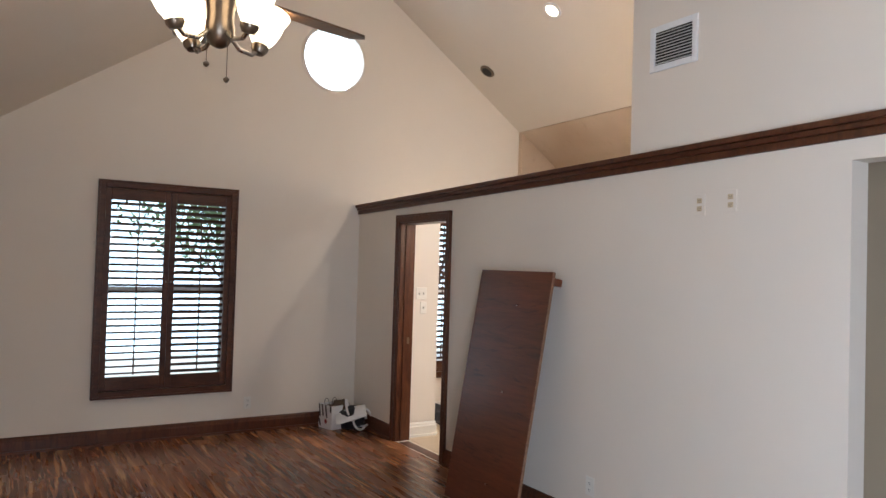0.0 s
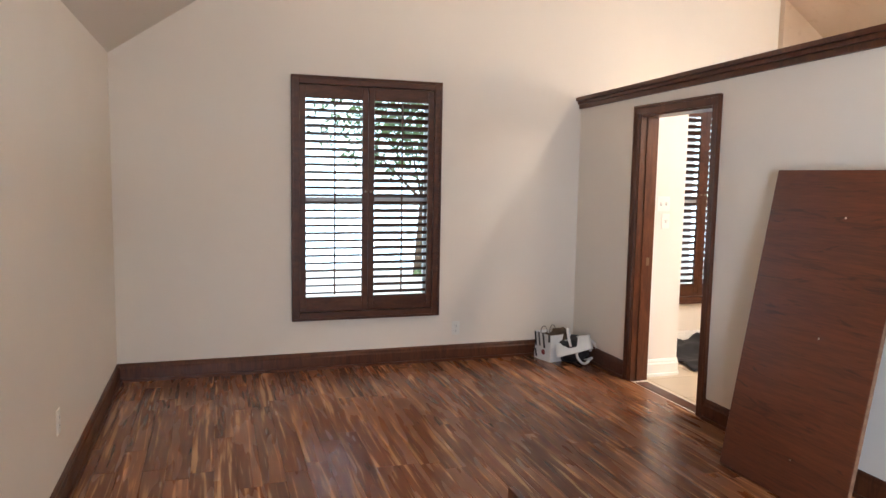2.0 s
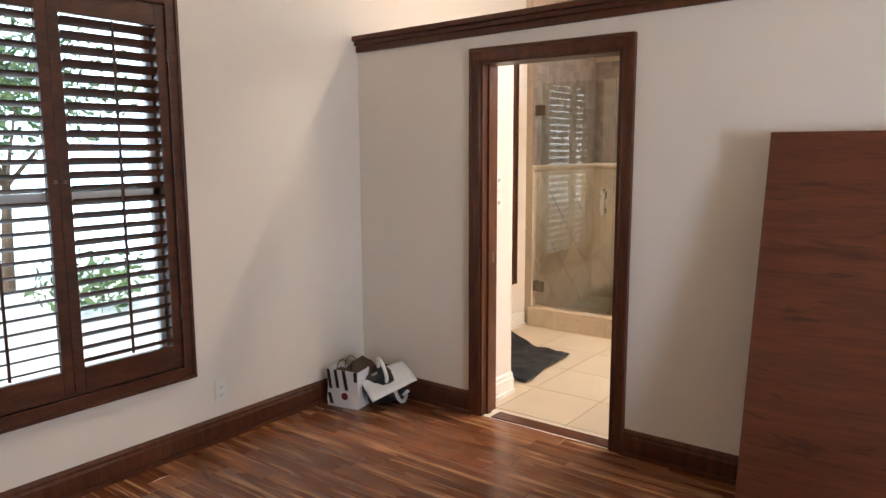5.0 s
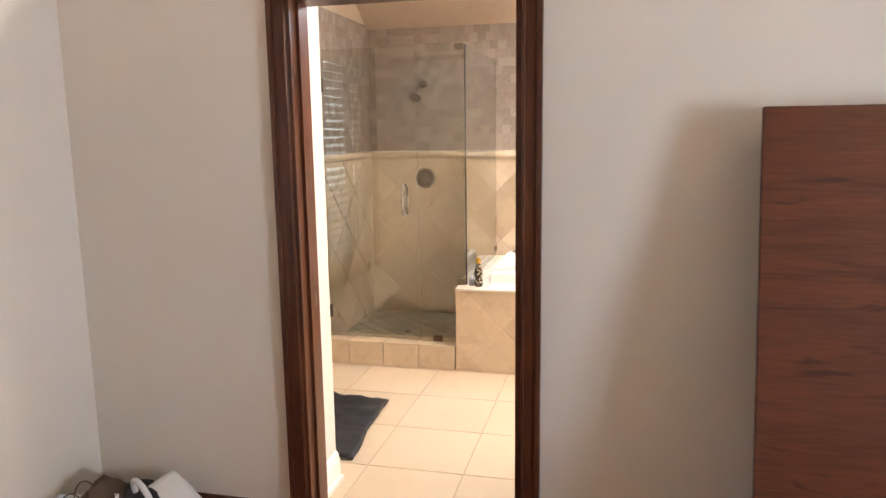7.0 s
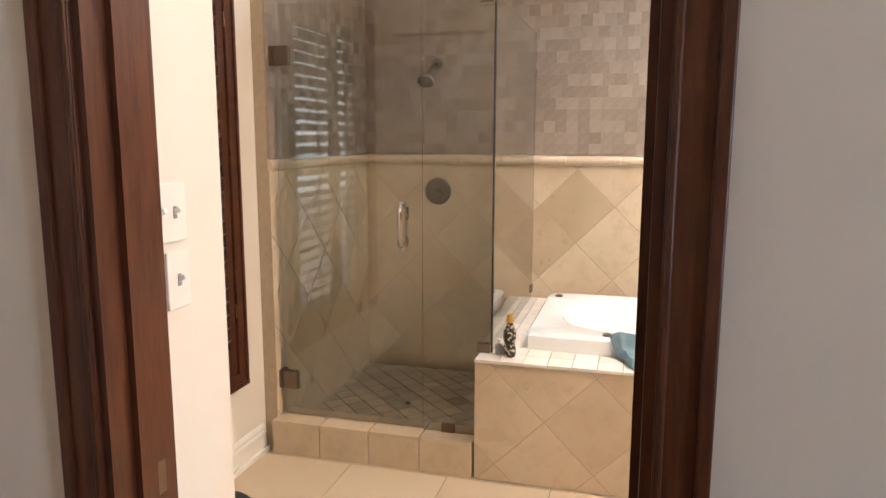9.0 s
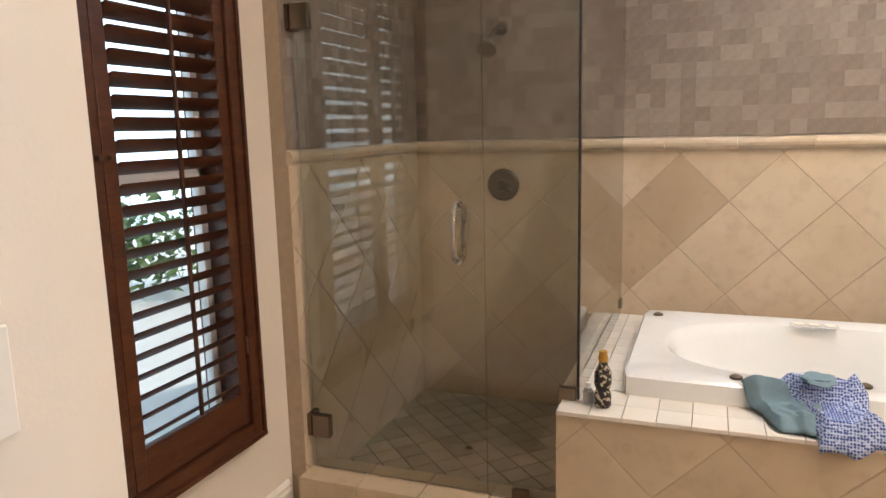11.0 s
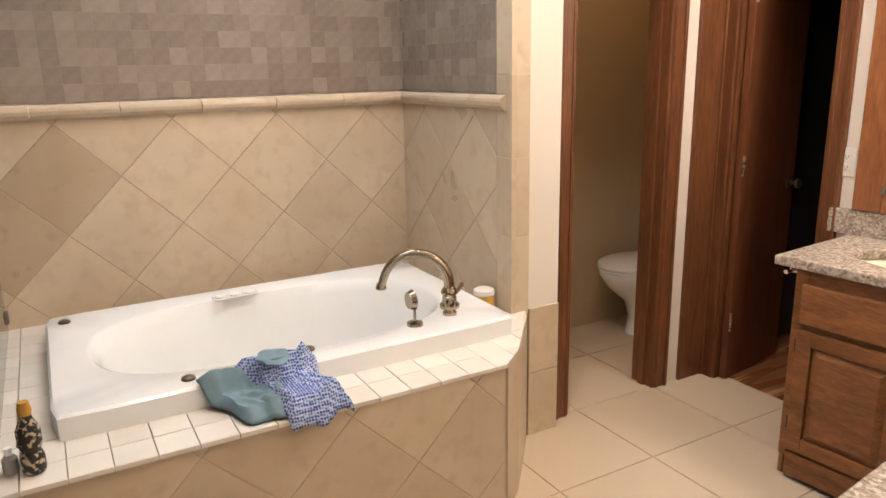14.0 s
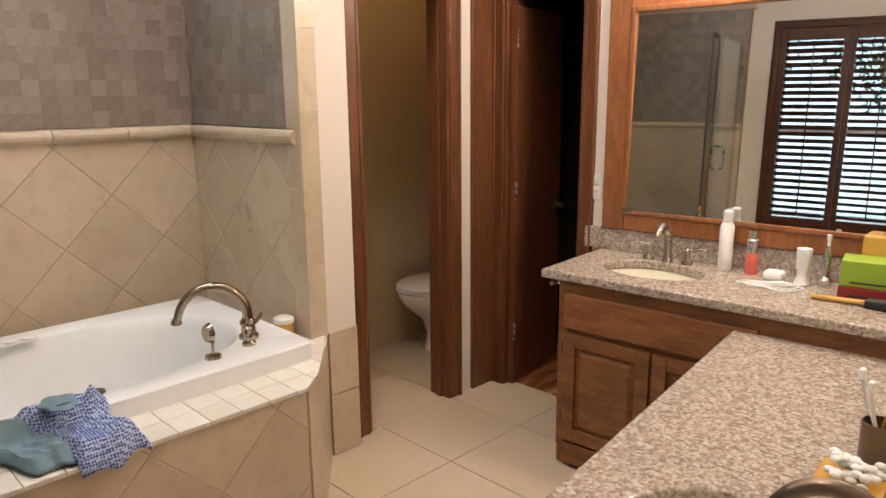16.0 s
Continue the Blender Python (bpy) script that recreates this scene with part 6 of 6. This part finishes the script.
U_FAR, Z3 = (0, -1, 0), (0, 0, 1)
tile_face("tile_wall_far", "diagonal travertine tiles below the rail behind tub and shower", (XE, 0, 0), U_FAR, Z3, -8.32, -YA, 0.045, 1.36, -6.56, 1.118, far_mat)
tile_face("tile_wall_end", "diagonal travertine tiles on the wall at the tub's foot", (0, YA - 0.02, 0), (-1, 0, 0), Z3, -XE, -6.36, PZ - 0.01, 1.36, -6.95, 1.118, "travertine", "grout", 0.020, 0.018)
tile_face("tile_wall_shower", "diagonal travertine tiles on the shower's window-side wall", (0, YN - 0.06, 0), (1, 0, 0), Z3, 5.93, XE, 0.045, 1.36, 6.95, 1.118, "travertine")
bm = bmesh.new()
prism(bm, [(5.90, 2.42), (XE, 2.42), (XE, vault(XE) - 0.02), (5.90, vault(5.90) - 0.02)], (0, YN, 0), (1, 0, 0), (0, 0, 1), 0.06)
setting("shower_wall_top", bm, M["slope_stone"], "beige stone slabs above the shower's mosaic", "wall")
setting("shower_wall_backing", boxm((5.93, YN - 0.06, 0.0), (XE, YN, 2.42)), M["grout"], "backing of the shower wall tiles", "wall")
tile_face("tile_wall_platform", "diagonal honey travertine tiles on the platform's front", (PX + 0.014, 0, 0), U_FAR, Z3, -7.305, -5.80, 0.002, PZ - 0.012, -6.35, 0.30, "travertine", "grout_light", 0.012, 0.010)
cu_ = Vector((CB[0] - CA[0], CB[1] - CA[1], 0))
clen = cu_.length
fu = Vector((CA[0] - PX - 0.0, CA[1] - 5.80, 0))
f = thing("tile_wall_corner", "travertine slabs on the platform's cut corner", "wall", "", "structure")
lay(f, "tile", [rect(0.001, 0.002, fu.length - 0.001, PZ - 0.012)], (PX + 0.006, 5.80, 0), fu.normalized(), Z3, 0.010, "travertine")
lay(f, "tile", [rect(0.001, 0.002, clen - 0.002, 0.30), rect(0.001, 0.304, clen - 0.002, PZ - 0.012)], (CA[0] + 0.004, CA[1] + 0.002, 0), cu_.normalized(), Z3, 0.010, "travertine")
lay(f, "tile", [rect(-CB[1], 0.002, -5.272, 0.28), rect(-CB[1], 0.284, -5.272, PZ + 0.004)], (CB[0] - 0.012, 0, 0), U_FAR, Z3, 0.010, "travertine")
# bullnose strip up the wall's end
f = thing("tile_edge", "upright travertine edge tiles at the end of the tub wall", "wall", "", "structure")
lay(f, "tile", [rect(-YA - 0.001, PZ + k * 0.308, -YA + 0.085, PZ + k * 0.308 + 0.3074) for k in range(8)], (XA + 0.002, 0, 0), U_FAR, Z3, 0.012, "travertine")
lay(f, "tile", [rect(-6.358, PZ + k * 0.308, -XA + 0.012, PZ + k * 0.308 + 0.3074) for k in range(8)], (0, YA - 0.02, 0), (-1, 0, 0), Z3, 0.021, "travertine")
# curb stones
lay(curb, "stone", [rect(-8.30 + k * 0.247, 0.002, -8.30 + k * 0.247 + 0.243, 0.156) for k in range(4)], (PX + 0.012, 0, 0), U_FAR, Z3, 0.012, "travertine")
lay(curb, "stone", [rect(-8.30 + k * 0.247, PX, -8.30 + k * 0.247 + 0.243, 6.06) for k in range(4)], (0, 0, 0.155), (0, -1, 0), (1, 0, 0), 0.012, "travertine")

# deck tiles: whole ones along the front, cut at the corner
dt, polys = 0.1045, []
DX = [(PX - 0.006, 5.970), (5.973, TX0 + 0.03)]
front = 5.70
for k in range(18):
    y1 = 7.303 - k * dt
    for x0, x1 in DX:
        p = rect(x0, y1 - dt + 0.0025, x1, y1)
        a, b = CA[1] - CB[1], CB[0] - CA[0]
        p = clip(p, -a, -b, -(a * (CA[0] - 0.008) + b * CA[1]) + 0.0)
        fa, fb_ = 5.80 - CA[1], CA[0] - PX
        p = clip(p, -fa, -fb_, -(fa * (PX - 0.006) + fb_ * 5.80)) if len(p) > 2 else []
        p = clip_rect(p, PX - 0.01, TX0 + 0.03, 5.27, 7.304) if len(p) > 2 else []
        if len(p) > 2:
            polys.append(p)
for x0 in [TX0 + 0.033 + k * dt for k in range(11)]:
    polys.append(clip_rect(rect(x0, 7.112, x0 + dt - 0.0025, 7.206), TX0, XE - 0.01, 5.4, 7.304))
    polys.append(clip_rect(rect(x0, 7.209, x0 + dt - 0.0025, 7.303), TX0, XE - 0.01, 5.4, 7.304))
    p = clip_rect(rect(x0, YA + 0.002, x0 + dt - 0.0025, TY0 + 0.01), TX0, XE - 0.01, 5.4, 7.304)
    polys.append(clip(p, -a, -b, -(a * (CA[0] - 0.008) + b * CA[1])))
polys.append([(6.172, YA + 0.001), (XA + 0.004, 5.427), (XA + 0.004, YA + 0.001)])
lay(plat, "deck_tile", [[(a, b) for a, b in p] for p in polys], (0, 0, PZ - 0.014), (1, 0, 0), (0, 1, 0), 0.014, "deck_tile")

# shower floor tiles
sf = thing("shower_floor", "diagonal stone mosaic floor of the shower", "floor", "", "structure")
lay(sf, "tile", diamonds(6.065, XE - 0.012, 7.33, YN - 0.07, 6.5, 7.86, 0.145, 0.005), (0, 0, 0.045), (1, 0, 0), (0, 1, 0), 0.010, "shower_stone")

# small tumbled tiles above the rail


def mosaic(name, label, o, u, v, u0, u1, v0, v1, near, seed, s=0.0655, h=0.010, cut=None):
    """Rows of small tiles; those in the stretch 'near' are stones of their own, the rest one mesh."""
    rnd = random.Random(seed)
    f = thing(name, label, "wall", "", "structure")
    o, u, v = Vector(o), Vector(u), Vector(v)
    part("joints", prism(bmesh.new(), rect(u0, v0, u1, v1), o, u, v, h * 0.93, 0.0005), M["mosaic_joint"], f)
    rest = bmesh.new()
    protos = []
    count = 0
    w = v0
    row = 0
    while w < v1 - 0.01:
        top = min(w + s, v1)
        x = u0 - (s * 0.5 if rnd.random() < 0.25 else 0.0)
        while x < u1 - 0.004:
            wide = s
            a, b = max(x, u0), min(x + wide, u1)
            if b - a > 0.012:
                g = 0.0002
                poly = rect(a + g, w + g, b - g, top - g)
                hh = h * rnd.uniform(0.97, 1.05)
                if near[0] <= (a + b) / 2 <= near[1] and near[2] <= w <= near[3] and count < 300:
                    count += 1
                    full = abs((b - a) - s) < 1e-4 and abs(top - w - s) < 1e-4
                    if full:
                        if not protos:
                            for hk in (0.98, 1.01, 1.04):
                                protos.append(mesh_of("tile", prism(bmesh.new(), rect(-s / 2 + g, -s / 2 + g, s / 2 - g, s / 2 - g), (0, 0, 0), u, v, h * hk, 0.0006), M["mosaic"]))
                        ob = new("tile", rnd.choice(protos))
                        ob.parent = f
                    else:
                        ob = part("tile", prism(bmesh.new(), [(p - (a + b) / 2, q - (w + top) / 2) for p, q in poly], (0, 0, 0), u, v, hh, 0.0006), M["mosaic"], f)
                    ob.location = o + u * ((a + b) / 2) + v * ((w + top) / 2)
                else:
                    prism(rest, poly, o, u, v, hh, 0.0006)
            x += wide
        w += s
        row += 1
    if len(rest.faces):
        tagged(part("tiles_rest", rest, M["mosaic"], f), "", "", "", "stuff")
    else:
        rest.free()
    return f


mosaic("mosaic_far", "small tumbled beige stone tiles above the rail", (XE, 0, 0), U_FAR, Z3, -8.31, -YA, 1.415, 2.40, (-7.3, -5.5, 1.4, 2.05), 11)
mosaic("mosaic_end", "small tumbled stone tiles on the wall at the tub's foot", (0, YA - 0.02, 0), (-1, 0, 0), Z3, -XE + 0.01, -6.36, 1.415, 2.85, (-7.2, -6.3, 1.4, 2.4), 12, h=0.020)
mosaic("mosaic_shower", "small tumbled stone tiles on the shower's window-side wall", (0, YN - 0.06, 0), (1, 0, 0), Z3, 5.93, XE, 1.415, 2.42, (5.9, 7.2, 1.4, 2.2), 13)
